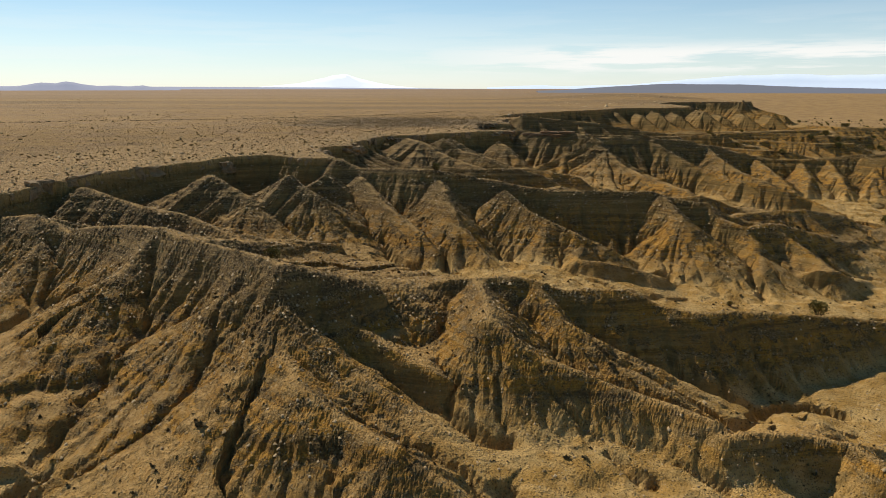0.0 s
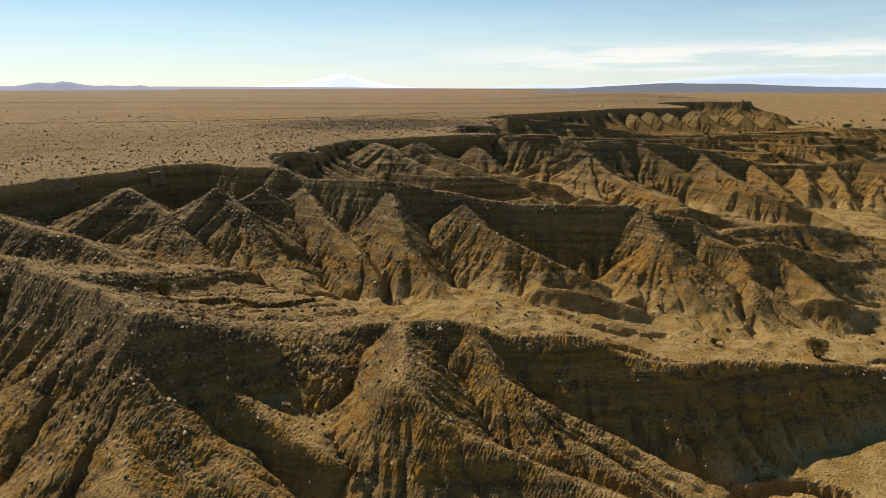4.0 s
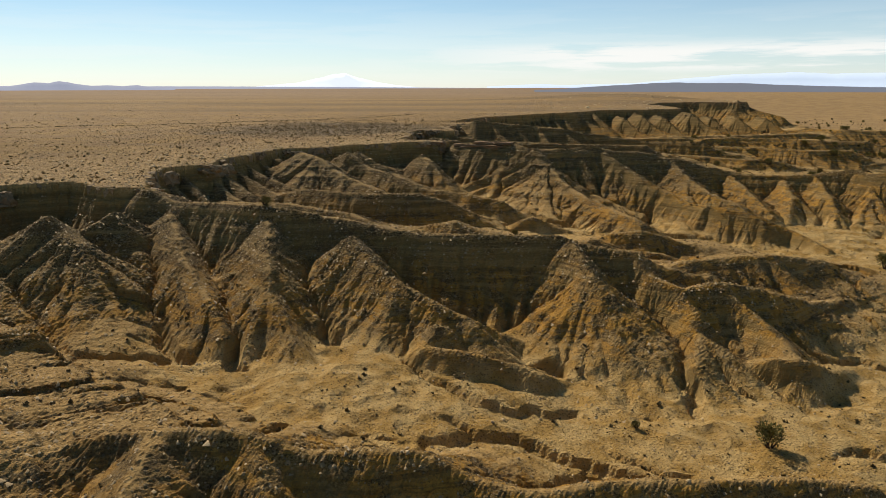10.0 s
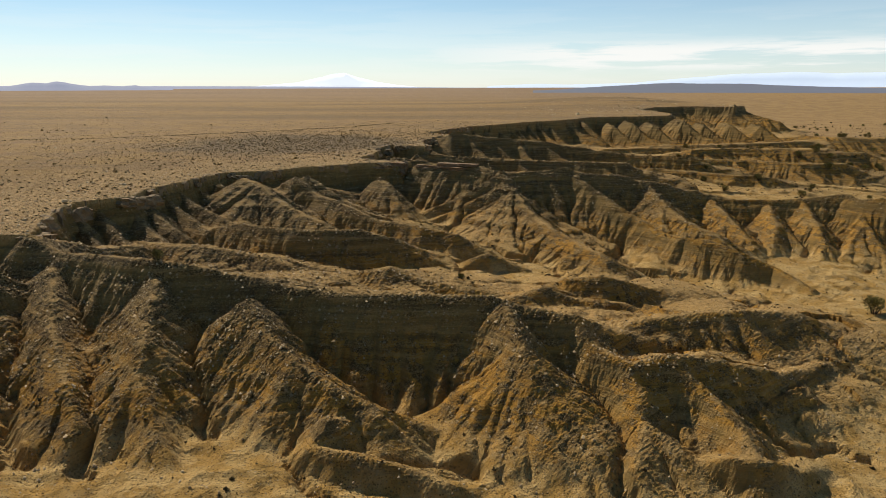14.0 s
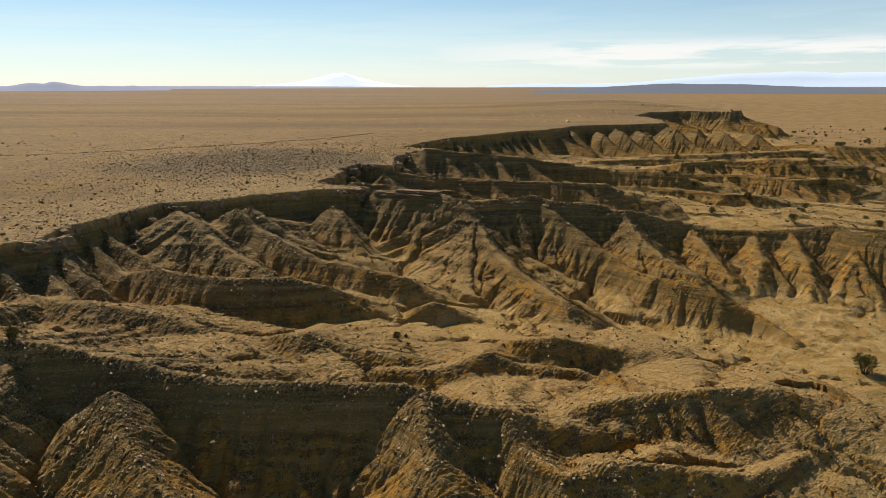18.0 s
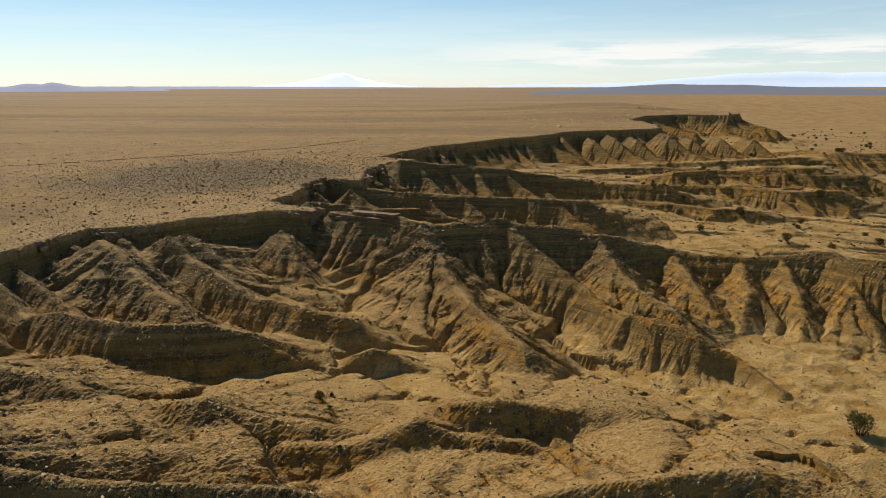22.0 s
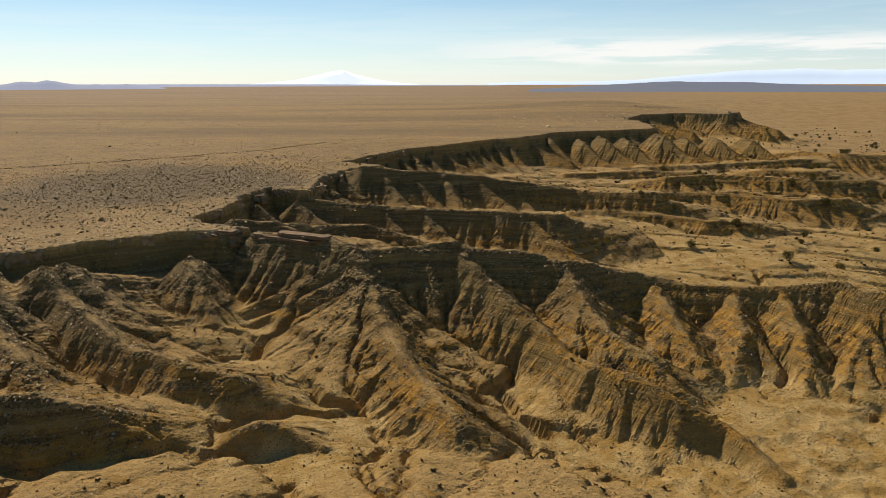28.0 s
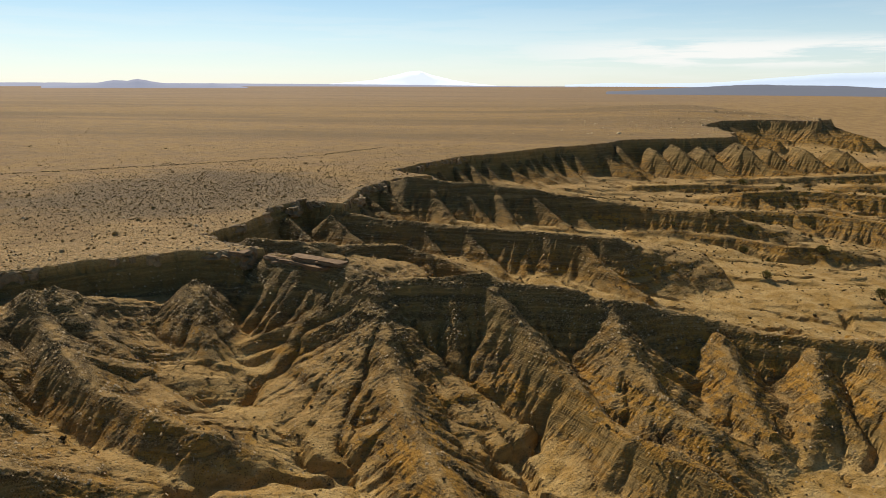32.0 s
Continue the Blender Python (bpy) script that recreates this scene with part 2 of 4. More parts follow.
ridge(0.62, 0.75, (50, 238, 16.7), (52, 232, 12.6), (55.5, 221.5, 8.8), (59, 212, 6.6), (63, 204, 5.8), (66.5, 197, 4.8), flat=32, rill=0.85)
ridge(0.95, 0.6, (28, 250, 17.1), (42.5, 243, 17.8), (47, 240, 16.6), (53, 240, 16.2), (60, 241, 16.4), (67, 242, 16.9), (71.5, 242, 15.3), (78.5, 242, 15.3), (85.5, 241, 14), (91.5, 242, 12.9), (98, 244, 11.3), (105.5, 244, 9.6), (111, 242, 8.5), (118.5, 240, 8.8), (126.5, 238, 9.5), (136, 236, 10.9), (137, 232, 10.2), (142.5, 228, 10.7), flat=24, rill=0.8)
ridge(1.05, 0.8, (67, 242, 16.3), (71, 236, 13.2), (75.5, 230, 10.4), (80.5, 223.5, 7.4), (84, 216, 5.2), (87.5, 211, 5.1), (92, 208, 5.2), (97.5, 203, 3.4), (103, 200, 1.1), (107, 191.5, -1), flat=16, rill=0.8)
ridge(0.62, 0.75, (87.5, 240, 12.8), (89, 230, 9.1), (92, 222, 6.5), (96, 217, 5.1), flat=32, rill=0.85)
ridge(0.8, 0.9, (104.5, 241, 8.6), (105.3, 230, 5.8), (106, 221, 3), (106, 217, 1.3), flat=18, rill=0.8)
ridge(0.8, 0.9, (118, 238.5, 8.0), (116.5, 230, 5.2), (112.5, 222, 2.2), (109.5, 216, -0.6), flat=18, rill=0.8)
ridge(0.8, 0.9, (126, 236.5, 8.6), (125, 228, 5.2), (123.5, 220, 2), (121, 215, -0.6), flat=18, rill=0.8)
ridge(0.8, 0.9, (136.5, 232, 9.4), (136, 226, 6.0), (135, 219, 2.4), (134, 213, -0.6), flat=18, rill=0.8)
ridge(1.1, 0.55, (21, 258, 18.1), (28.5, 262, 16.9), (36.5, 275, 13.5), (45.5, 279, 12.9), (54.5, 277, 11.3), (62, 273, 9.1), flat=14, rill=0.6)
ridge(1.1, 0.5, (29, 302, 15.5), (36, 301, 14.4), (50, 300, 14), (64, 298, 13.2), (77.5, 296, 13), (94, 292, 13), flat=14, rill=0.6)
ridge(1.1, 0.5, (37, 345, 19.2), (51, 346, 17.9), (61, 350, 16.7), (71.5, 350, 16), (85.5, 352, 13.4), (99.5, 354, 11.6), (109.5, 352, 9.9), (132.5, 345, 10.4), flat=14, rill=0.6)
# far pyramids under the rim
for px, py, pz in ((73.5, 455, 14.1), (96, 478, 13.0), (120.5, 505, 15.0), (139, 512, 13.5), (151.5, 515, 14.8), (164, 512, 14.0), (185.5, 522, 15.8), (204, 536, 12.5), (223, 540, 12.3), (243, 540, 11.7), (52, 420, 13.0), (40, 392, 12.5)):
    ridge(1.1, 1.0, (px - 2, py + 12, pz + 0.8), (px, py, pz), (px + 7, py - 14, pz - 8.0), (px + 16, py - 28, pz - 12.0), flat=30)
# low worn ledges on the valley floor
ridge(0.8, 0.16, (147.9, 397.9, 1.5), (163.9, 396.1, 2), (181.8, 403, 2.4), (194.1, 386, 2.2), (208.3, 386.1, 1.8), (215.5, 376, 1), flat=12)
ridge(0.8, 0.16, (144.5, 331, 0.8), (155.7, 340, 1.6), (161.1, 339, 1.5), (163, 331, 0.7), flat=12)
ridge(0.8, 0.16, (202, 441, 1.6), (214.9, 446, 2.1), (221, 436, 1.4), flat=12)
ridge(0.8, 0.16, (224.3, 479, 2), (251, 478.8, 1.6), flat=12)
ridge(0.8, 0.16, (149.9, 308, 0.5), (158.3, 312, 1.1), (161, 306, 0.6), flat=12)
ridge(0.8, 0.16, (125.2, 282.2, 1.2), (133.9, 283, 1.6), (138, 277.7, 0.8), flat=12)
ridge(0.8, 0.16, (277, 552, 4), (290, 534, 4.2), (324, 539, 3.5), (380, 560, 3), flat=12)
ridge(0.8, 0.16, (104.7, 353, 1.5), (125, 377, 2), (146, 390, 1.5), flat=12)
ridge(0.8, 0.16, (110, 413.6, 3.4), (124, 418.4, 3.4), (152, 419.4, 2.8), (189, 455, 2), flat=12)
ridge(0.8, 0.16, (129.3, 329, 0.8), (142.4, 319.5, 1.2), (152, 308.3, 0.8), flat=12)
ridge(0.8, 0.16, (150, 470, 4), (180, 478, 4), (215, 500, 3), (260, 520, 3), flat=12)
ridge(0.8, 0.16, (118, 440, 5), (150, 452, 4.5), (185, 462, 3), flat=12)
# long low ridges on the valley floor
ridge(1.0, 0.35, (108.4, 378.7, 6.5), (127.2, 369.3, 6), (151.9, 377.3, 6), (168.2, 376.2, 5.5), (185.8, 364.7, 5), (208.4, 370.2, 4.5), flat=12, rill=0.7)
ridge(1.0, 0.35, (103.9, 336.7, 6), (118.5, 338.7, 6), (132.2, 336, 5), (143.4, 327.2, 4.5), (159.3, 328.7, 3.5), flat=12, rill=0.7)
ridge(1.0, 0.35, (155.6, 411.9, 7), (176.8, 419.1, 7), (194.3, 415.2, 6.5), (214.4, 407.9, 6), (241.3, 414.8, 5.5), flat=12, rill=0.7)

def spurs(crest, every, run, drop, lean=0.45, seed=1):
    """Short buttresses down the front of a crest line."""
    rnd = random.Random(seed)
    c = np.array(crest, float)
    along = np.concatenate([[0], np.cumsum(np.hypot(*np.diff(c[:, :2], axis=0).T))])
    at = every * 0.5
    while at < along[-1]:
        x, y, z = (float(np.interp(at, along, c[:, k])) for k in range(3))
        n, f, w = run * rnd.uniform(0.65, 1.2), drop * rnd.uniform(0.75, 1.05), lean + rnd.uniform(-0.3, 0.3)
        up = rnd.uniform(0.2, 1.2)
        ridge(0.95, 0.9, (x, y, z - up), (x + 0.4 * n * w, y - 0.4 * n, z - up - 0.5 * (f - up)), (x + n * w, y - n, z - f), flat=24)
        at += every * rnd.uniform(0.7, 1.35)


spurs(((21, 258, 18.1), (28.5, 262, 16.9), (36.5, 275, 13.5), (45.5, 279, 12.9), (54.5, 277, 11.3), (62, 273, 9.1)), 10, 19, 10, 0.5, 2)
spurs(((29, 302, 15.5), (36, 301, 14.4), (50, 300, 14), (64, 298, 13.2), (77.5, 296, 13), (94, 292, 13)), 12, 20, 11, 0.5, 3)
spurs(((37, 345, 19.2), (51, 346, 17.9), (61, 350, 16.7), (71.5, 350, 16), (85.5, 352, 13.4), (99.5, 354, 11.6), (109.5, 352, 9.9), (132.5, 345, 10.4)), 13, 22, 12, 0.6, 4)
spurs(((12, 294, 16), (28, 303, 16), (27, 331, 16), (42, 362, 16)), 9, 12, 9, 1.0, 5)
spurs(((26, 376, 16), (49, 430, 16), (80, 470, 16), (128, 528, 16), (189, 556, 16)), 13, 24, 13, 0.7, 6)
spurs(((198, 674, 15), (230, 740, 15), (265, 770, 15), (300, 742, 15), (330, 790, 15)), 18, 30, 13, 0.6, 7)
spurs(((-30, 175, 16), (-25, 188, 16), (-22, 216, 16), (-8, 231, 16)), 7, 14, 7, 1.2, 8)
spurs(((108.4, 378.7, 6.5), (127.2, 369.3, 6), (151.9, 377.3, 6), (168.2, 376.2, 5.5), (185.8, 364.7, 5), (208.4, 370.2, 4.5)), 11, 13, 5.5, 0.5, 20)
spurs(((103.9, 336.7, 6), (118.5, 338.7, 6), (132.2, 336, 5), (143.4, 327.2, 4.5), (159.3, 328.7, 3.5)), 11, 13, 5.5, 0.5, 21)
spurs(((155.6, 411.9, 7), (176.8, 419.1, 7), (194.3, 415.2, 6.5), (214.4, 407.9, 6), (241.3, 414.8, 5.5)), 11, 13, 5.5, 0.5, 22)

RIM = [(-2500.0, -1500.0), (-300.0, -100.0), (-120.0, 60.0), (-90.0, 92.0), (-66.0, 106.0), (-66.0, 118.0), (-61.0, 122.0), (-57.0, 136.0),
       (-50.0, 145.0), (-46.0, 156.0), (-38.0, 161.0), (-30.0, 154.0), (-23.0, 153.0), (-25.0, 160.0), (-30.0, 175.0), (-30.0, 182.0), (-25.0, 188.0),
       (-24.0, 199.0), (-22.0, 216.0), (-17.0, 229.0), (-8.0, 231.0), (-3.0, 237.0), (5.0, 244.0), (12.0, 248.0), (23.0, 249.0), (26.0, 253.0),
       (18.0, 256.0), (10.0, 264.0), (14.0, 279.0), (12.0, 294.0), (16.0, 309.0), (28.0, 303.0), (27.0, 318.0), (26.0, 331.0), (33.0, 354.0),
       (42.0, 362.0), (26.0, 376.0)] + [(36.0, 401.0), (49.0, 430.0), (70.0, 456.0), (80.0, 470.0), (108.0, 500.0), (128.0, 528.0), (189.0, 556.0),
       (200.0, 600.0), (198.0, 674.0), (230.0, 740.0), (265.0, 770.0), (300.0, 742.0), (330.0, 790.0), (310.0, 900.0), (300.0, 1300.0),
       (340.0, 2000.0), (1500.0, 4500.0)]


def rim_warp(x, y):
    """How far the worn rim strays from its plan line."""
    far = 6.0 * step01(360, 440, y) * fbm(x, y, 30, 3)
    return far + 1.5 * fbm(x, y, 9, 3) + 0.9 * np.abs(fbm(x, y, 2.2, 2)), 1.5 * fbm(x + 70, y, 9, 3) + 0.9 * np.abs(fbm(x + 5, y, 2.2, 2))


def rim_field(x, y):
    """Signed metres from the rim (inside the mesa minus) and the nearest point on it."""
    best, cx, cy = np.full(x.shape, 1e18), np.zeros_like(x), np.zeros_like(x)
    inside = np.zeros(x.shape, bool)
    for (ax, ay), (bx, by) in zip(RIM[:-1], RIM[1:]):
        dx, dy = bx - ax, by - ay
        t = np.clip(((x - ax) * dx + (y - ay) * dy) / (dx * dx + dy * dy), 0, 1)
        px, py = ax + t * dx, ay + t * dy
        d = (x - px) ** 2 + (y - py) ** 2
        near = d < best
        best, cx, cy = np.where(near, d, best), np.where(near, px, cx), np.where(near, py, cy)
    ring = RIM + [(30000.0, 30000.0), (-30000.0, 30000.0), (-30000.0, RIM[0][1])]
    for (ax, ay), (bx, by) in zip(ring, ring[1:] + ring[:1]):
        if ay != by:
            cross = ((ay > y) != (by > y)) & (x < (bx - ax) * (y - ay) / (by - ay) + ax)
            inside ^= cross
    d = np.sqrt(best)
    return np.where(inside, -d, d), cx, cy


def floor_height(x, y):
    xx, yy = np.clip(x, -80, 260), np.clip(y, 40, 330)
    z = -4.1 - 0.0487 * xx + 0.05 * yy - 0.000084 * xx * yy
    for px, py, dz, r in ((16, 112, 1.8, 14), (74, 206, -1.8, 18), (88, 188, -2.4, 17), (42, 74, -1.2, 16), (-37, 62, -2.2, 18), (152, 290, 1.4, 30), (62, 214, -1.6, 12), (43, 216, -1.6, 10), (5, 62, 1.2, 11), (98, 222, -1.0, 15)):
        z = z + dz * np.exp(-((x - px) ** 2 + (y - py) ** 2) / (r * r))
    return np.clip(z, -7, 8)


def terraced(h, tread):
    """Height broken into treads with short risers."""
    q = h / tread
    f = q - np.floor(q)
    return tread * (np.floor(q) + 0.25 * f + 0.75 * step01(0.72, 0.98, f))


def land(x, y):
    """Height of the land before the rain has cut it, how far it is mesa top, and how far flank."""
    near = (y < 900) & (y > -60) & (np.abs(x) < 700)
    wx = x + 0.6 * fbm(x, y, 11, 2) + 0.25 * fbm(x + 50, y, 2.6, 2)
    wy = y + 0.6 * fbm(x, y + 90, 11, 2) + 0.25 * fbm(x, y + 31, 2.6, 2)
    z = floor_height(x, y) + 0.5 * fbm(x, y, 30, 3) + np.where(near, (0.7 - 0.35 * step01(240, 270, y)) * (0.3 - np.abs(fbm(x, y, 9, 3))) + 0.18 * fbm(x, y, 4, 2) - 0.2, 0)
    z = z + np.where(near, step01(235, 275, y) * step01(700, 450, y) * (terraced(3.0 * np.abs(fbm(0.55 * x + 11, y * 1.7, 26, 2)), 0.9) - 0.5), 0)
    rough = step01(0.1, 0.5, fbm(x + 300, y, 45, 2)) + 1.2 * np.exp(-((x - 8) ** 2 + (y - 100) ** 2) / 1000) - 1.5 * np.exp(-((x - 62) ** 2 + (y - 75) ** 2) / 700)
    z = z + np.where(near & (y < 300), step01(262, 240, y) * np.clip(rough, 0, 1.5) * (0.4 - 1.5 * np.abs(fbm(x, y + 40, 7, 3))), 0)
    base = z - step01(235, 275, y) * 0.9
    for crest, front, back, rill, flat, ease in RIDGES:
        reach = 40.0
        lo, hi = crest.min(0), crest.max(0)
        idx = np.nonzero((wx > lo[0] - reach) & (wx < hi[0] + reach) & (wy > lo[1] - reach) & (wy < hi[1] + reach))[0]
        if not len(idx):
            continue
        px, py = wx[idx], wy[idx]
        top, bd, bqx, bqy = np.full(px.shape, -1e9), np.zeros_like(px), np.zeros_like(px), np.zeros_like(px)
        for a, b in zip(crest[:-1], crest[1:]):
            dx, dy = b[0] - a[0], b[1] - a[1]
            t = np.clip(((px - a[0]) * dx + (py - a[1]) * dy) / (dx * dx + dy * dy), 0, 1)
            ex, ey = px - (a[0] + t * dx), py - (a[1] + t * dy)
            d = np.sqrt(ex * ex + ey * ey) + 1e-6
            ux, uy = ex / d, ey / d
            s = back + (front - back) * step01(-0.6, 0.6, -uy)
            dd = np.minimum(d, flat)
            soft = np.sqrt(d * d + 0.36) - 0.6
            h = a[2] + t * (b[2] - a[2]) - s * (np.minimum(soft, dd) - ease * dd * dd / (2 * flat)) - np.maximum(d - flat, 0) * (1 - ease) * s - np.maximum(d - 27, 0) * 1.5
            up = h > top
            top, bd = np.where(up, h, top), np.where(up, d, bd)
            bqx, bqy = np.where(up, px - ex + 3.2 * ux, bqx), np.where(up, py - ey + 3.2 * uy, bqy)
        wob = 0.5 * fbm(px, py, 5.0, 2)
        n1, n2 = gnoise((bqx + wob) / 4.8, (bqy + wob) / 4.8), gnoise((bqx + wob) / 1.8 + 40, (bqy + wob) / 1.8)
        top += rill * (0.18 * np.minimum(bd, 11.0) * (3.2 * buttress(n1) - 0.6) + 0.03 * np.minimum(bd, 8) * (3.2 * buttress(n2) - 0.5) + 0.055 * np.minimum(bd, 5) * (2.6 * buttress(gnoise(bqx / 0.85, bqy / 0.85)) - 0.5))
        top += 0.2 * fbm(px, py, 3.0, 3) * np.minimum(bd * 0.3, 1)
        old = z[idx]
        k = 0.5
        h = np.clip(0.5 + 0.5 * (top - old) / k, 0, 1)
        z[idx] = old + (top - old) * h + k * h * (1 - h) * 0.5
    # the mesa
    dx, dy = rim_warp(x, y)
    mx, my = np.where(near, x + dx, x), np.where(near, y + dy, y)
    sd, cx, cy = rim_field(mx, my)
    table = 17.4 + 0.25 * fbm(x, y, 25, 2) - step01(130, 110, y) * 1.0
    d = np.maximum(sd, 0)
    ux, uy = (mx - cx) / (np.abs(sd) + 1e-6), (my - cy) / (np.abs(sd) + 1e-6)
    qx, qy = cx + 3 * ux, cy + 3 * uy
    n1, n2 = gnoise(qx / 6, qy / 6), gnoise(qx / 2.1 + 9, qy / 2.1)
    cliff = 1.9 * step01(0.0, 0.4, d) + 0.9 * step01(0.8, 1.2, d + 0.4 * n2) + 0.9 * step01(1.7, 2.2, d + 0.3 * n1)
    reach = np.minimum(d, 24)
    talus = 1.2 * (np.maximum(reach - 1.2, 0) - reach ** 2 * 0.018) + 0.15 * np.maximum(d - 24, 0)
    side = table - cliff - talus + 0.13 * np.minimum(d, 10) * (3.0 * buttress(n1) - 0.55) + 0.045 * np.minimum(d, 7) * (3.0 * buttress(n2) - 0.5)
    far = step01(200, 900, d)
    side = side * (1 - far) + (base - 1) * far
    h = np.clip(0.5 + (side - z), 0, 1)
    out = z + (side - z) * h + 0.5 * h * (1 - h)
    flank = step01(0.4, 3.0, np.maximum(out - base, 0)) * step01(0, 0.5, d)
    out = np.where(sd <= 0, table + np.maximum(z - table, 0) * step01(6, 0, -sd), out)
    level = step01(850, 1400, y)
    hump = 6.5 * np.exp(-(((x - 235) / 120) ** 2 + ((y - 930) / 190) ** 2)) * step01(0, -60, sd)
    out = out * (1 - level) + 14.5 * level + hump
    # the plain climbs a little towards the skyline
    out += step01(600, 4600, np.hypot(x, y)) * 8.0
    return out, step01(0.4, -0.6, sd) * (1 - level) + 0.5 * level * step01(250, -250, x - 0.3 * y), flank * (1 - level)


# ---- rain: gullies are cut where water gathers ----
RASTERS = ((0.5, -105.0, 36.0, 600, 780, 14), (1.0, -20.0, 396.0, 400, 290, 12))     # cell, first x and y, cells, rounds


def cut_gullies(z, size, rounds):
    """Lower a raster by stream erosion; gives the cut and how much water passes."""
    start, n = z.copy(), z.size
    flow = np.ones(n)
    cell = np.arange(n).reshape(z.shape)
    for r in range(rounds):
        pad = np.pad(z, 1, mode="edge") - np.pad(np.zeros_like(z), 1, constant_values=3.0)
        ids = np.pad(cell, 1, constant_values=n)
        steep, to = np.zeros_like(z), np.full(z.shape, n)
        low = np.full(z.shape, 1e9)
        for i in (-1, 0, 1):
            for j in (-1, 0, 1):
                if i or j:
                    other = pad[1 + i:1 + i + z.shape[0], 1 + j:1 + j + z.shape[1]]
                    low = np.minimum(low, other)
                    s = (z - other) / (size * math.hypot(i, j))
                    up = s > steep
                    steep = np.where(up, s, steep)
                    to = np.where(up, ids[1 + i:1 + i + z.shape[0], 1 + j:1 + j + z.shape[1]], to)
        t = to.ravel()
        for k in range(160 if r == 0 else 50):
            flow = 1 + np.bincount(t, weights=flow, minlength=n + 1)[:n]
        cut = 0.035 * np.maximum((flow * size * size).reshape(z.shape) ** 0.38 - 0.9, 0) * np.minimum(steep, 1.2)
        z = z - np.minimum(cut, 0.4 * steep * size)
        z = np.where(steep <= 0, low + 0.03, z)
        p = np.pad(z, 1, mode="edge")
        z = z + 0.006 * (p[:-2, 1:-1] + p[2:, 1:-1] + p[1:-1, :-2] + p[1:-1, 2:] - 4 * z)
    return z - start, np.log10(flow.reshape(z.shape))


def raster_at(which, x, y):
    """The rasters' value at places, 0 outside them, fading out over their last 15 m."""
    out = np.zeros_like(x)
    for (size, x0, y0, nx, ny, _r), fields in zip(RASTERS, CARVED):
        field = fields[which]
        edge = np.minimum(np.minimum(x - x0, x0 + nx * size - x), np.minimum(y - y0, y0 + ny * size - y))
        at = np.nonzero(edge > 0)[0]
        u, v = np.clip((x[at] - x0) / size, 0, nx - 1.001), np.clip((y[at] - y0) / size, 0, ny - 1.001)
        i, j = u.astype(int), v.astype(int)
        fu, fv = u - i, v - j
        a = field[j, i] * (1 - fu) * (1 - fv) + field[j, i + 1] * fu * (1 - fv) + field[j + 1, i] * (1 - fu) * fv + field[j + 1, i + 1] * fu * fv
        out[at] += a * step01(0, 15, edge[at])
    return out


def carve(size, x0, y0, nx, ny, rounds):
    gx, gy = np.meshgrid(x0 + size * np.arange(nx), y0 + size * np.arange(ny))
    z, mesa, flank = land(gx.ravel(), gy.ravel())
    mesa, flank = mesa.reshape(gx.shape), flank.reshape(gx.shape)
    grain = np.random.RandomState(3).uniform(-0.06, 0.06, gx.shape)
    delta, flow = cut_gullies(z.reshape(gx.shape) + grain, size, rounds)
    # washes with steep banks where much water gathers
    wide = flow.copy()
    for a in (-1, 0, 1):
        for c in (-1, 0, 1):
            wide = np.maximum(wide, np.roll(np.roll(flow, a, 0), c, 1) - 0.12 * (abs(a) + abs(c)))
    delta -= (0.75 * step01(2.2, 2.45, wide) + 0.5 * step01(2.9, 3.3, wide)) * (1 - 0.9 * flank)
    return delta * (1 - mesa), flow * (1 - mesa)


CARVED = [carve(*r) for r in RASTERS]


def terrain(x, y):
    """The finished ground: land, gullies, beds of rock that step the flanks, and small lumps."""
    z, mesa, flank = land(x, y)
    near = (y < 900) & (y > -60) & (np.abs(x) < 700)
    z = z + raster_at(0, x, y)
    flow = raster_at(1, x, y)
    bed = z + 0.35 * fbm(x, y, 16, 2)
    # hard beds stand out as narrow treads, wider on the far slopes
    hard = flank * np.clip(0.62 + 1.1 * fbm(x + 8, y, 7, 2), 0, 1)
    thick = 0.30 * step01(0.0, 0.4, gnoise(bed / 1.7, bed * 0 + 0.5)) + 0.10
    z = z + np.where(near & (y < 330), hard * thick * (terraced(bed, 1.05) - bed) * step01(330, 250, y), 0)
    z = z + np.where(near, hard * 0.4 * (terraced(bed, 2.1) - bed) * step01(180, 260, y), 0)
    z = z + np.where(near, 0.05 * flank * np.sin(bed * 6.283 / 2.9), 0)
    crumbly = step01(3, 11, z + 4 * fbm(x, y, 8, 2)) * step01(-0.35, 0.25, fbm(x - 40, y, 4, 2))
    grain = np.random.RandomState(9).uniform(-1, 1, len(x)) * step01(640, 330, np.abs(y))
    edge = mesa * step01(330, 200, y)
    z = z + np.where(near, (0.022 + 0.05 * edge + flank * (0.03 + 0.07 * crumbly)) * grain + (0.02 + 0.06 * edge) * gnoise(x / 1.1, y / 1.1) + 0.025 * (1 - mesa) * fbm(x, y, 1.9, 2), 0)
    return z, mesa, flank, flow


# ---- materials ----
def shader(name, rough=0.95):
    m = bpy.data.materials.new(name)
    m.use_nodes = True
    nt = m.node_tree
    b = nt.nodes["Principled BSDF"]
    b.inputs["Roughness"].default_value = rough
    b.inputs["Specular IOR Level"].default_value = 0.15
    return m, nt, b


def node(nt, kind, **inputs):
    n = nt.nodes.new(kind)
    for key, value in inputs.items():
        n.inputs[key.replace("_", " ")].default_value = value
    return n


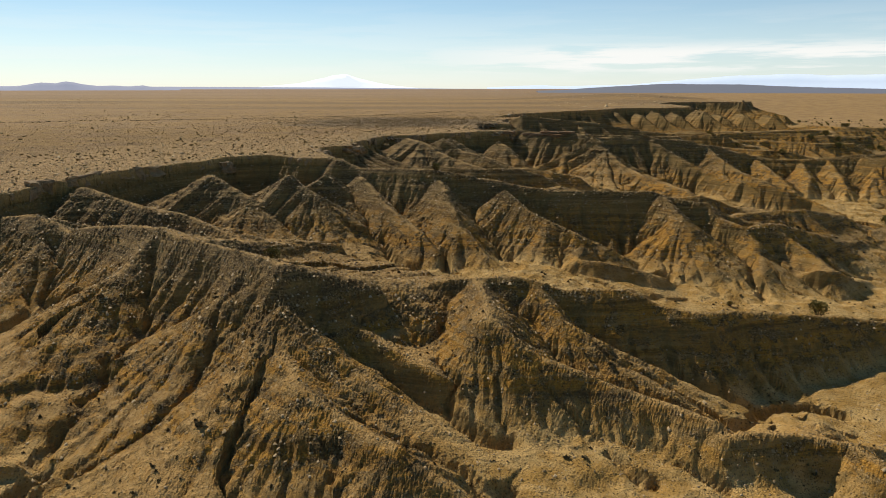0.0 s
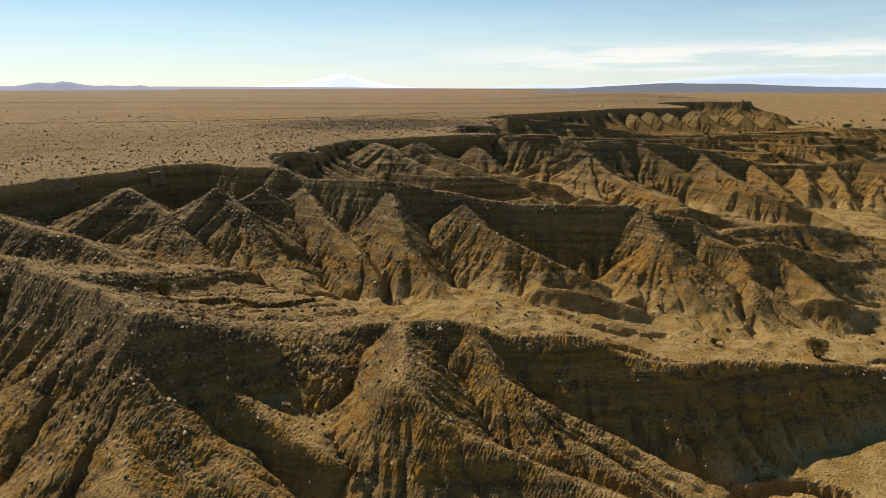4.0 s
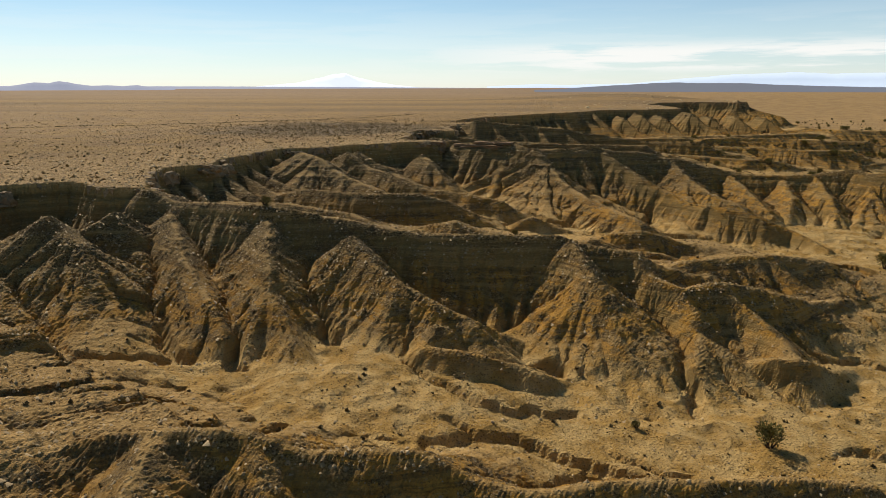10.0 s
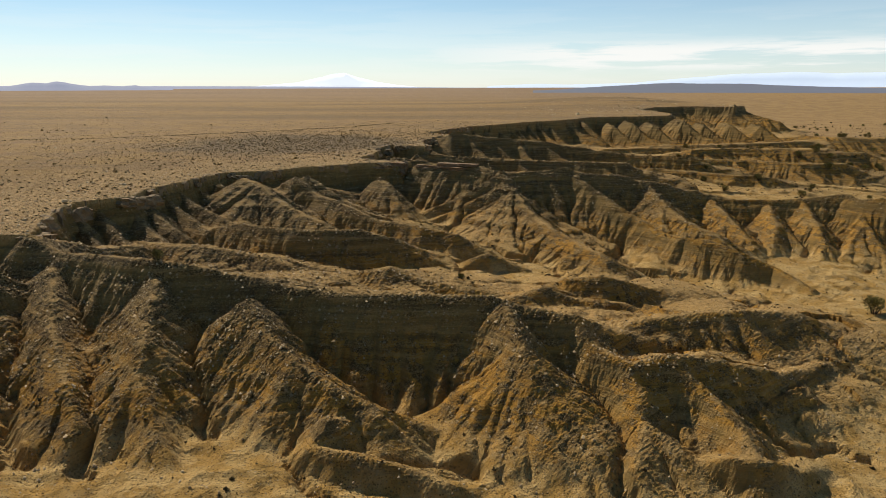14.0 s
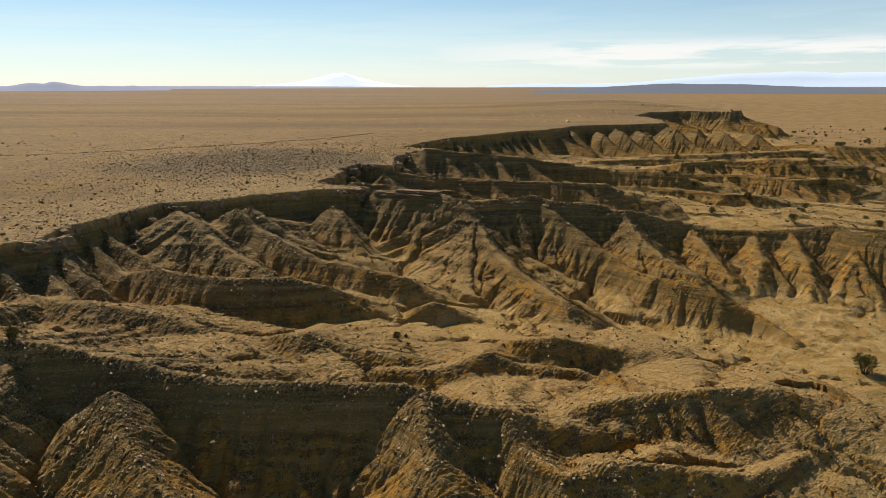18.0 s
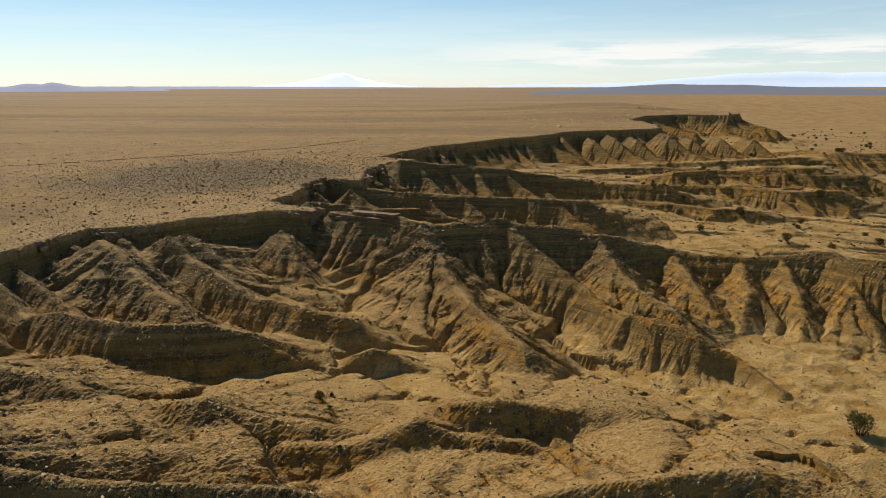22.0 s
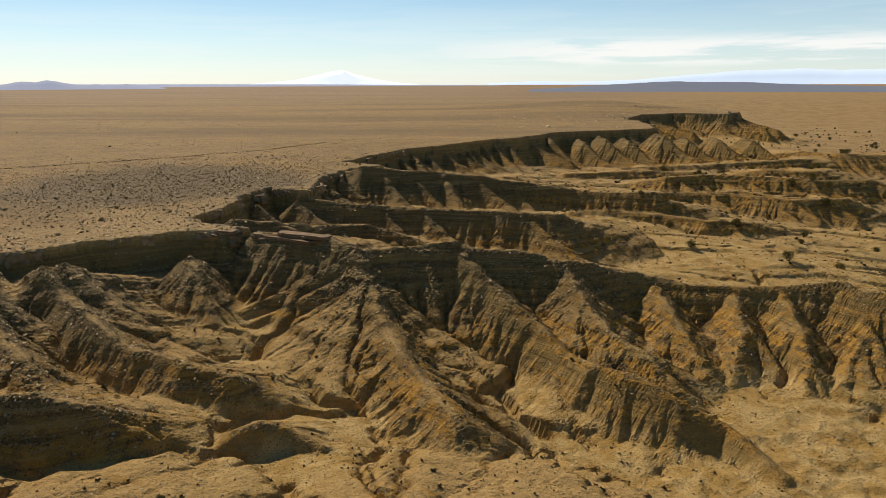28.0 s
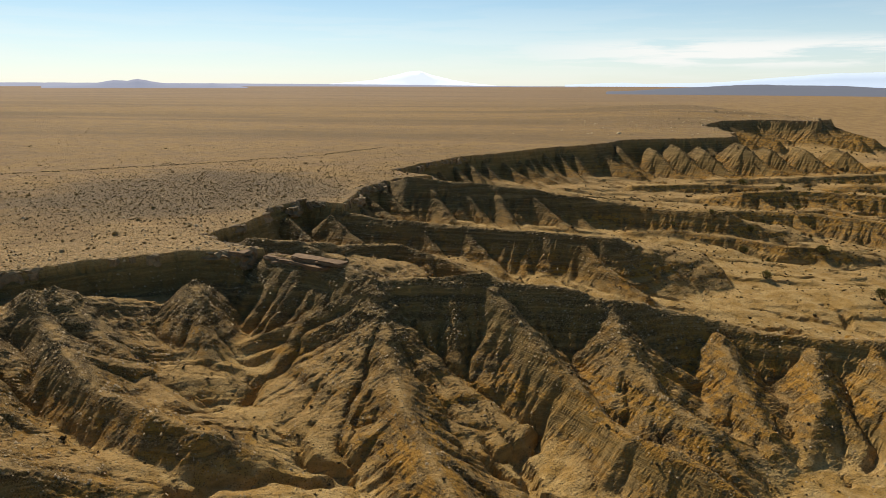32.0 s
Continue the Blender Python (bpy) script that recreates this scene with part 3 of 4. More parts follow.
def mix(nt, fac, a, b):
    """Colour a to b by fac; each may be a socket or a value."""
    n = nt.nodes.new("ShaderNodeMix")
    n.data_type = "RGBA"
    for sock, v in ((n.inputs[0], fac), (n.inputs[6], a), (n.inputs[7], b)):
        if isinstance(v, bpy.types.NodeSocket):
            nt.links.new(v, sock)
        else:
            sock.default_value = (*v, 1) if isinstance(v, tuple) else v
    return n.outputs[2]


def ramp(nt, src, lo, hi):
    n = nt.nodes.new("ShaderNodeMapRange")
    n.inputs[1].default_value, n.inputs[2].default_value = lo, hi
    n.interpolation_type = "SMOOTHSTEP"
    nt.links.new(src, n.inputs[0])
    return n.outputs[0]


def math_node(nt, op, a, b):
    n = nt.nodes.new("ShaderNodeMath")
    n.operation = op
    for sock, v in zip(n.inputs, (a, b)):
        if isinstance(v, bpy.types.NodeSocket):
            nt.links.new(v, sock)
        else:
            sock.default_value = v
    return n.outputs[0]


def noise_node(nt, vec, scale, detail=4.0, rough=0.6):
    n = node(nt, "ShaderNodeTexNoise", Scale=scale, Detail=detail, Roughness=rough)
    nt.links.new(vec, n.inputs["Vector"])
    return n.outputs["Fac"]


def stones_node(nt, vec, scale, keep):
    """Scattered stones: a mask of round cells, of which a share is kept, and a random grey for each."""
    v = node(nt, "ShaderNodeTexVoronoi", Scale=scale, Randomness=1.0)
    nt.links.new(vec, v.inputs["Vector"])
    sep = nt.nodes.new("ShaderNodeSeparateColor")
    nt.links.new(v.outputs["Color"], sep.inputs[0])
    mask = math_node(nt, "MULTIPLY", ramp(nt, v.outputs["Distance"], 0.42, 0.30), ramp(nt, sep.outputs[0], 1 - keep, 1 - keep + 0.02))
    return mask, sep.outputs[1]


def ground_material():
    m, nt, b = shader("badland_earth")
    geo = nt.nodes.new("ShaderNodeNewGeometry")
    pos = geo.outputs["Position"]
    sep = nt.nodes.new("ShaderNodeSeparateXYZ")
    nt.links.new(pos, sep.inputs[0])
    masks = {}
    for name in ("mesa", "flank", "flow", "gentle", "steep", "stony"):
        at = nt.nodes.new("ShaderNodeAttribute")
        at.attribute_name = name
        masks[name] = at.outputs["Fac"]

    def times(p, q):
        return math_node(nt, "MULTIPLY", p, q)

    def stretched(sx, sy, sz):
        mp = nt.nodes.new("ShaderNodeMapping")
        mp.inputs["Scale"].default_value = (sx, sy, sz)
        nt.links.new(pos, mp.inputs["Vector"])
        return mp.outputs[0]

    big, mid, fine, grit = noise_node(nt, pos, 0.06), noise_node(nt, pos, 0.33), noise_node(nt, pos, 1.4), noise_node(nt, pos, 5.0, 4.0, 0.75)
    layer = noise_node(nt, stretched(0.05, 0.05, 1.5), 1.0, 6.0, 0.72)      # thin level beds
    thick_beds = noise_node(nt, stretched(0.02, 0.02, 0.4), 1.0, 3.0, 0.6)
    rocks, rock_tone = stones_node(nt, pos, 1.7, 0.4)
    pebbles, pebble_tone = stones_node(nt, pos, 4.2, 0.55)
    rock_c = mix(nt, rock_tone, (0.10, 0.072, 0.034), (0.50, 0.38, 0.215))
    pebble_c = mix(nt, ramp(nt, pebble_tone, 0.45, 1.0), (0.035, 0.026, 0.013), (0.58, 0.45, 0.26))
    # valley floor: golden crust, pale sand where water runs
    sand = mix(nt, ramp(nt, mid, 0.38, 0.62), (0.46, 0.272, 0.072), (0.60, 0.40, 0.152))
    sand = mix(nt, times(ramp(nt, fine, 0.55, 0.70), 0.35), sand, (0.26, 0.155, 0.048))
    sand = mix(nt, times(ramp(nt, masks["flow"], 1.7, 3.0), 0.7), sand, (0.60, 0.42, 0.165))
    sand = mix(nt, times(ramp(nt, grit, 0.53, 0.63), 0.7), sand, (0.20, 0.122, 0.045))
    sand = mix(nt, times(pebbles, 0.6), sand, pebble_c)
    # flanks: ochre clay below, grey shale rubble above, in level beds
    clay = mix(nt, ramp(nt, fine, 0.35, 0.7), (0.52, 0.272, 0.046), (0.39, 0.198, 0.034))
    clay = mix(nt, times(ramp(nt, grit, 0.53, 0.64), 0.6), clay, (0.17, 0.092, 0.023))
    clay = mix(nt, times(pebbles, 0.35), clay, pebble_c)
    grey = mix(nt, ramp(nt, grit, 0.42, 0.58), (0.075, 0.049, 0.017), (0.34, 0.222, 0.082))
    grey = mix(nt, times(rocks, 0.7), grey, rock_c)
    grey = mix(nt, times(pebbles, 0.85), grey, pebble_c)
    level = math_node(nt, "ADD", sep.outputs["Z"], times(math_node(nt, "SUBTRACT", mid, 0.5), 12.0))
    high = ramp(nt, level, 5.0, 12.0)
    blotch = noise_node(nt, stretched(0.5, 0.5, 0.8), 1.0, 5.0, 0.68)
    patch = times(ramp(nt, blotch, 0.48, 0.54), 0.88)
    slope_c = mix(nt, math_node(nt, "MAXIMUM", high, patch), clay, grey)
    slope_c = mix(nt, times(ramp(nt, thick_beds, 0.50, 0.60), 0.35), slope_c, (0.22, 0.148, 0.066))
    slope_c = mix(nt, times(ramp(nt, layer, 0.53, 0.60), 0.55), slope_c, (0.44, 0.285, 0.105))
    slope_c = mix(nt, times(ramp(nt, layer, 0.46, 0.40), 0.50), slope_c, (0.105, 0.066, 0.026))
    wall = mix(nt, ramp(nt, layer, 0.40, 0.62), (0.19, 0.124, 0.040), (0.27, 0.174, 0.056))
    wall = mix(nt, times(ramp(nt, grit, 0.60, 0.70), 0.5), wall, (0.36, 0.26, 0.135))
    soil = mix(nt, ramp(nt, fine, 0.35, 0.65), (0.54, 0.345, 0.130), (0.42, 0.256, 0.084))
    soil = mix(nt, times(pebbles, 0.5), soil, pebble_c)
    slope_c = mix(nt, times(masks["gentle"], 0.9), slope_c, soil)
    # valley floor turns duller and darker with distance
    dry = mix(nt, ramp(nt, big, 0.4, 0.6), (0.34, 0.215, 0.092), (0.25, 0.158, 0.072))
    sand = mix(nt, times(ramp(nt, sep.outputs["Y"], 230.0, 620.0), 0.8), sand, dry)
    col = mix(nt, masks["flank"], sand, slope_c)
    # clay wall colour on all steep faces; it also paints shaded wash banks darker
    col = mix(nt, times(masks["steep"], 0.75), col, wall)
    # mesa top: stony buff near the rim, grassy gold further off, dull bands, then painted haze
    stony = mix(nt, ramp(nt, fine, 0.42, 0.60), (0.56, 0.365, 0.160), (0.38, 0.240, 0.095))
    stony = mix(nt, times(ramp(nt, grit, 0.53, 0.62), 0.7), stony, (0.16, 0.105, 0.048))
    stony = mix(nt, times(rocks, 0.7), stony, rock_c)
    stony = mix(nt, times(pebbles, 0.7), stony, pebble_c)
    grass = mix(nt, ramp(nt, big, 0.4, 0.62), (0.385, 0.238, 0.084), (0.325, 0.206, 0.088))
    grass = mix(nt, times(ramp(nt, mid, 0.46, 0.62), 0.45), grass, (0.205, 0.135, 0.060))
    grass = mix(nt, times(ramp(nt, grit, 0.52, 0.64), 0.6), grass, (0.15, 0.102, 0.046))
    bands = noise_node(nt, stretched(0.22, 1.0, 1.0), 0.009, 6.0, 0.62)
    far_off = ramp(nt, sep.outputs["Y"], 340.0, 520.0)
    grass = mix(nt, times(times(ramp(nt, bands, 0.42, 0.64), far_off), 0.6), grass, (0.165, 0.112, 0.058))
    thin = noise_node(nt, stretched(0.10, 1.0, 1.0), 0.03, 6.0, 0.7)
    grass = mix(nt, times(times(ramp(nt, thin, 0.57, 0.66), far_off), 0.4), grass, (0.13, 0.092, 0.05))
    # mauve-grey from 800 m on puts the haze of distance into the base colour
    haze_tint = mix(nt, ramp(nt, bands, 0.40, 0.62), (0.275, 0.186, 0.120), (0.190, 0.138, 0.104))
    grass = mix(nt, ramp(nt, sep.outputs["Y"], 800.0, 1900.0), grass, haze_tint)
    back = math_node(nt, "SUBTRACT", sep.outputs["Y"], times(sep.outputs["X"], 1.35))
    away = ramp(nt, math_node(nt, "ADD", back, times(math_node(nt, "SUBTRACT", big, 0.5), 120.0)), 235.0, 330.0)
    top = mix(nt, away, stony, grass)
    lag = mix(nt, ramp(nt, fine, 0.4, 0.6), (0.135, 0.096, 0.052), (0.24, 0.168, 0.088))
    lag = mix(nt, times(pebbles, 0.7), lag, pebble_c)
    top = mix(nt, times(masks["stony"], 0.75), top, lag)
    col = mix(nt, masks["mesa"], col, top)
    nt.links.new(col, b.inputs["Base Color"])
    bump = node(nt, "ShaderNodeBump", Strength=1.0, Distance=0.36)
    rough_part = math_node(nt, "SUBTRACT", 1.0, times(masks["steep"], 0.75))
    relief = math_node(nt, "ADD", times(fine, 0.55), times(grit, 0.9))
    relief = math_node(nt, "ADD", relief, times(rocks, 0.4))
    relief = math_node(nt, "ADD", relief, times(pebbles, 0.25))
    relief = math_node(nt, "ADD", times(relief, rough_part), times(times(layer, masks["flank"]), 1.3))
    nt.links.new(relief, bump.inputs["Height"])
    nt.links.new(bump.outputs[0], b.inputs["Normal"])
    return m


EARTH = ground_material()


# ---- the ground, one sheet ----
def spaced(stops):
    """Values with a spacing that runs from stop to stop: (value, spacing)."""
    out = [stops[0][0]]
    while out[-1] < stops[-1][0]:
        out.append(out[-1] + float(np.interp(out[-1], [s[0] for s in stops], [s[1] for s in stops])))
    return np.array(out)


SHEET = {}


def build_ground():
    rows = spaced([(-900, 90), (-60, 25), (30, 2.0), (48, 0.3), (130, 0.3), (255, 0.36), (300, 0.5), (400, 0.8), (560, 1.3), (780, 2.2), (830, 5), (900, 9), (4850, 190)])
    inner = np.linspace(-1, 1, 761)
    outer = 1 + np.array([0.02, 0.05, 0.1, 0.2, 0.4, 0.8, 1.6, 3.2, 6.4, 14.0])
    cols = np.concatenate([-outer[::-1], inner, outer])
    half = 0.63 * np.maximum(rows, 40) + 12
    gy, gu = np.meshgrid(rows, cols, indexing="ij")
    gx = gu * half[:, None]
    lim = 4850.0
    gx = np.clip(gx, -lim, lim) + np.where(np.abs(gx) > lim, gu, 0)
    x, y = gx.ravel(), gy.ravel()
    z, mesa, flank, flow = terrain(x, y)
    nr, nc = gx.shape
    zz = z.reshape(nr, nc)
    # beyond the well-sampled middle the sheet is even
    near_rows = rows < 900
    for c in np.nonzero(np.abs(cols) > 1.04)[0]:
        even = np.convolve(np.pad(zz[:, c], 40, mode="edge"), np.ones(81) / 81, "valid")
        zz[:, c] = np.where(near_rows, even, zz[:, c])
    z = zz.ravel()
    sy = np.gradient(zz, axis=0) / np.gradient(gy, axis=0)
    sx = np.gradient(zz, axis=1) / np.gradient(gx, axis=1)
    tilt = np.hypot(sx, sy)
    for _ in range(3):
        p = np.pad(tilt, 1, mode="edge")
        tilt = (p[:-2, 1:-1] + p[2:, 1:-1] + p[1:-1, :-2] + p[1:-1, 2:] + 2 * tilt) / 6
    gentle = step01(0.62, 0.34, tilt).ravel()
    steep = step01(1.05, 1.45, tilt).ravel()
    lag = step01(0.25, 0.6, np.exp(-(((x + 20) / 45) ** 2 + ((y - 318) / 48) ** 2)) + 0.25 * fbm(x, y, 22, 3))
    SHEET.update(rows=rows, cols=cols, half=half, fields=[f.reshape(nr, nc) for f in (z, mesa, flank, flow)])
    me = bpy.data.meshes.new("ground")
    me.vertices.add(nr * nc)
    me.vertices.foreach_set("co", np.stack([x, y, z], 1).astype(np.float32).ravel())
    i = (np.arange(nr - 1)[:, None] * nc + np.arange(nc - 1)[None, :]).ravel()
    quads = np.stack([i, i + 1, i + nc + 1, i + nc], 1).astype(np.int32)
    me.loops.add(quads.size)
    me.loops.foreach_set("vertex_index", quads.ravel())
    me.polygons.add(len(quads))
    me.polygons.foreach_set("loop_start", np.arange(0, quads.size, 4, dtype=np.int32))
    me.update(calc_edges=True)
    me.polygons.foreach_set("use_smooth", np.repeat(y.reshape(nr, nc)[:-1, :-1].ravel() > 800, 1))
    for name, data in (("mesa", mesa), ("flank", flank), ("flow", flow), ("gentle", gentle), ("steep", steep), ("stony", lag)):
        at = me.attributes.new(name, "FLOAT", "POINT")
        at.data.foreach_set("value", data.astype(np.float32))
    me.materials.append(EARTH)
    ob = new("ground", me)
    return tagged(ob, "eroded buff and grey badland ground below a flat dry mesa", "ground", kind="structure")


ground = build_ground()


# ---- far hills and ranges on the skyline, haze painted on as glow ----
def haze_glow_material(name, body, glow, amount):
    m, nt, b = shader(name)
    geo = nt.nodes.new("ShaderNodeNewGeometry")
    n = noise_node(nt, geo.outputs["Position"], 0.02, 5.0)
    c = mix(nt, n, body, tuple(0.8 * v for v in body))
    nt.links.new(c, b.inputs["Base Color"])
    # the blue glow stands in for the haze of distance
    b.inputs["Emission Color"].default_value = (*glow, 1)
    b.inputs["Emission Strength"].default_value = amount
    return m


def far_range(name, label, mat, dist, az0, az1, tops, depth=110.0, rough=0.12, seed=0.0):
    """A range of hills seen from afar; tops: (degrees of azimuth, metres over the plain)."""
    az = np.linspace(az0, az1, 160)
    h = np.interp(az, [t[0] for t in tops], [t[1] for t in tops])
    h = h * (1 + rough * fbm(az + seed, az * 0 + seed, 1.1, 4)) + 0.6 * fbm(az, az * 0 + 3 + seed, 0.35, 2) * (h > 2)
    verts, faces = [], []
    prof = ((-1.0, -0.2), (-0.55, 0.22), (-0.3, 0.55), (0.0, 1.0), (0.4, 0.6), (1.0, -0.2))
    for a, hh in zip(az, h):
        for k, (d, f) in enumerate(prof):
            r = dist + d * depth
            verts.append((37 + r * math.sin(radians(a)), 60 + r * math.cos(radians(a)), 24 + (hh * f if f > 0 else -9)))
    w = len(prof)
    for i in range(len(az) - 1):
        for k in range(w - 1):
            faces.append((i * w + k, i * w + k + 1, (i + 1) * w + k + 1, (i + 1) * w + k))
    me = bpy.data.meshes.new(name)
    me.from_pydata(verts, [], faces)
    me.materials.append(mat)
    me.polygons.foreach_set("use_smooth", np.ones(len(me.polygons), bool))
    return tagged(new(name, me), label, "mountain range", kind="structure")


# colour and glow hold painted haze: paler and bluer for the further ranges
HAZE_NEAR = haze_glow_material("hazy_hill", (0.16, 0.15, 0.18), (0.33, 0.38, 0.52), 0.62)
HAZE_FAR = haze_glow_material("hazy_mountain", (0.3, 0.34, 0.4), (0.60, 0.70, 0.83), 0.9)
HAZE_PEAK = haze_glow_material("hazy_peak", (0.3, 0.34, 0.4), (0.86, 0.91, 0.95), 0.97)
HAZE_MESA = haze_glow_material("hazy_mesa", (0.08, 0.07, 0.065), (0.29, 0.345, 0.46), 0.36)
far_range("far_hills_west", "low volcanic hills on the far plain, haze painted on as blue-grey glow", HAZE_NEAR, 3300, -34, -20.5,
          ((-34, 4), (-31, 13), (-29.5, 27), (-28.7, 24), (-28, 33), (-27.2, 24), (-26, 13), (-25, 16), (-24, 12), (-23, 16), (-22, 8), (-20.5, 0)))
far_range("far_peak", "broad volcano, haze painted on as pale blue glow", HAZE_PEAK, 4800, -16, -2,
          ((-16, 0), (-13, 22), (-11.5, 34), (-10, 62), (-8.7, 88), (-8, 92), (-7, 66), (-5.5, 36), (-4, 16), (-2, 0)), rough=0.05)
far_range("far_range_east", "tableland range, haze painted on as pale blue glow", HAZE_FAR, 4790, 3, 40,
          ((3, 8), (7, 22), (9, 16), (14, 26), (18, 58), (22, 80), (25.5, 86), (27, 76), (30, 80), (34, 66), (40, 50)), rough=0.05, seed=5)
far_range("far_mesa_east", "long dark mesa on the far plain, haze painted on as blue-grey glow", HAZE_MESA, 2300, 6.5, 40,
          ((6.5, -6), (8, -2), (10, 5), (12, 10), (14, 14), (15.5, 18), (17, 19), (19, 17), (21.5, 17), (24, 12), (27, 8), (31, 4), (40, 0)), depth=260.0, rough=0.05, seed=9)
# added rise whose glow draws the blue haze band along the skyline
far_range("far_plain_haze_rise", "long low rise added for the blue haze band along the far plain", HAZE_NEAR, 4300, -44, 4,
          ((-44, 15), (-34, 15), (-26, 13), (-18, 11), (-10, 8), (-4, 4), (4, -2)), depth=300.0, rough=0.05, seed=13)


# ---- things: helpers ----
def earthy(name, a, b, scale, rough=0.9, c=None):
    m, nt, bs = shader(name, rough)
    geo = nt.nodes.new("ShaderNodeNewGeometry")
    info = nt.nodes.new("ShaderNodeObjectInfo")
    n1, n2 = noise_node(nt, geo.outputs["Position"], scale, 5.0), noise_node(nt, geo.outputs["Position"], scale * 7, 3.0)
    col = mix(nt, ramp(nt, n1, 0.35, 0.65), a, b)
    col = mix(nt, math_node(nt, "MULTIPLY", ramp(nt, n2, 0.5, 0.65), 0.5), col, tuple(0.5 * v for v in a))
    tone = math_node(nt, "MULTIPLY", info.outputs["Random"], 0.45)
    if c:
        tone = math_node(nt, "MULTIPLY", geo.outputs["Random Per Island"], 0.9)
    col = mix(nt, tone, col, c or tuple(0.7 * v for v in b))
    nt.links.new(col, bs.inputs["Base Color"])
    bump = node(nt, "ShaderNodeBump", Strength=0.7, Distance=0.12)
    nt.links.new(math_node(nt, "ADD", n1, math_node(nt, "MULTIPLY", n2, 0.5)), bump.inputs["Height"])
    nt.links.new(bump.outputs[0], bs.inputs["Normal"])
    return m


SANDSTONE = earthy("sandstone", (0.36, 0.25, 0.13), (0.23, 0.16, 0.085), 0.8)
RED_LEDGE = earthy("red_sandstone", (0.30, 0.19, 0.10), (0.20, 0.125, 0.065), 0.8)
RUBBLE = earthy("rubble_stone", (0.29, 0.20, 0.095), (0.19, 0.128, 0.056), 1.2, c=(0.58, 0.43, 0.24))
BARK = earthy("juniper_bark", (0.13, 0.09, 0.06), (0.07, 0.05, 0.035), 6.0)
NEEDLES = earthy("juniper_leaf", (0.13, 0.125, 0.032), (0.19, 0.165, 0.045), 3.0, c=(0.24, 0.185, 0.06))
SAGE = earthy("dry_shrub", (0.15, 0.11, 0.05), (0.21, 0.152, 0.072), 2.0, c=(0.09, 0.07, 0.03))
GRASSY = earthy("dry_grass", (0.34, 0.23, 0.09), (0.26, 0.18, 0.07), 2.0, c=(0.40, 0.28, 0.13))


def solid(name, verts, faces, mat, smooth=False):
    me = bpy.data.meshes.new(name)
    me.from_pydata([tuple(v) for v in verts], [], [tuple(f) for f in faces])
    me.materials.append(mat)
    if smooth:
        me.polygons.foreach_set("use_smooth", np.ones(len(me.polygons), bool))
    return me


def under(name, me, parent, label=""):
    ob = new(name, me)
    ob.parent = parent
    if label:
        ob["label"] = label
    return ob


def ground_z(x, y):
    """Height, mesa, flank and flow of the finished sheet at places."""
    x, y = np.atleast_1d(np.array(x, float)), np.atleast_1d(np.array(y, float))
    rows, cols, half = SHEET["rows"], SHEET["cols"], SHEET["half"]
    r = np.clip(np.searchsorted(rows, y) - 1, 0, len(rows) - 2)
    fr = np.clip((y - rows[r]) / (rows[r + 1] - rows[r]), 0, 1)
    out = [np.zeros_like(x) for _ in range(4)]
    for k, w in ((r, 1 - fr), (r + 1, fr)):
        u = x / half[k]
        c = np.clip(np.searchsorted(cols, u) - 1, 0, len(cols) - 2)
        fc = np.clip((u - cols[c]) / (cols[c + 1] - cols[c]), 0, 1)
        for o, field in zip(out, SHEET["fields"]):
            o += w * (field[k, c] * (1 - fc) + field[k, c + 1] * fc)
    return out


def block_mesh(name, lx, ly, lz, seed, mat, cuts=5, jag=0.12):
    """A weathered block, top at z 0: an uneven box with worn corners, notches and a broken face."""
    bm = bmesh.new()
    bmesh.ops.create_cube(bm, size=1.0)
    bmesh.ops.subdivide_edges(bm, edges=bm.edges[:], cuts=cuts, use_grid_fill=True)
    for v in bm.verts:
        p = v.co.copy()
        r = 1 - 0.16 * max(0, (abs(p.x) + abs(p.y) + abs(p.z)) - 0.9)
        n = noise.noise_vector(Vector((p.x * 1.7 + seed, p.y * 1.7, p.z * 1.7 - seed)))
        n2 = noise.noise_vector(Vector((p.x * 5 + seed, p.y * 5 + 3, p.z * 3 - seed)))
        w = n * jag + n2 * jag * 0.6
        v.co = Vector((p.x * r * lx + w.x * lx, p.y * r * ly + w.y * lx * 0.8, (p.z * r - 0.5) * lz + w.z * lz * 0.5))
    bmesh.ops.triangulate(bm, faces=bm.faces[:])
    me = bpy.data.meshes.new(name)
    bm.to_mesh(me)
    bm.free()
    me.materials.append(mat)
    return me


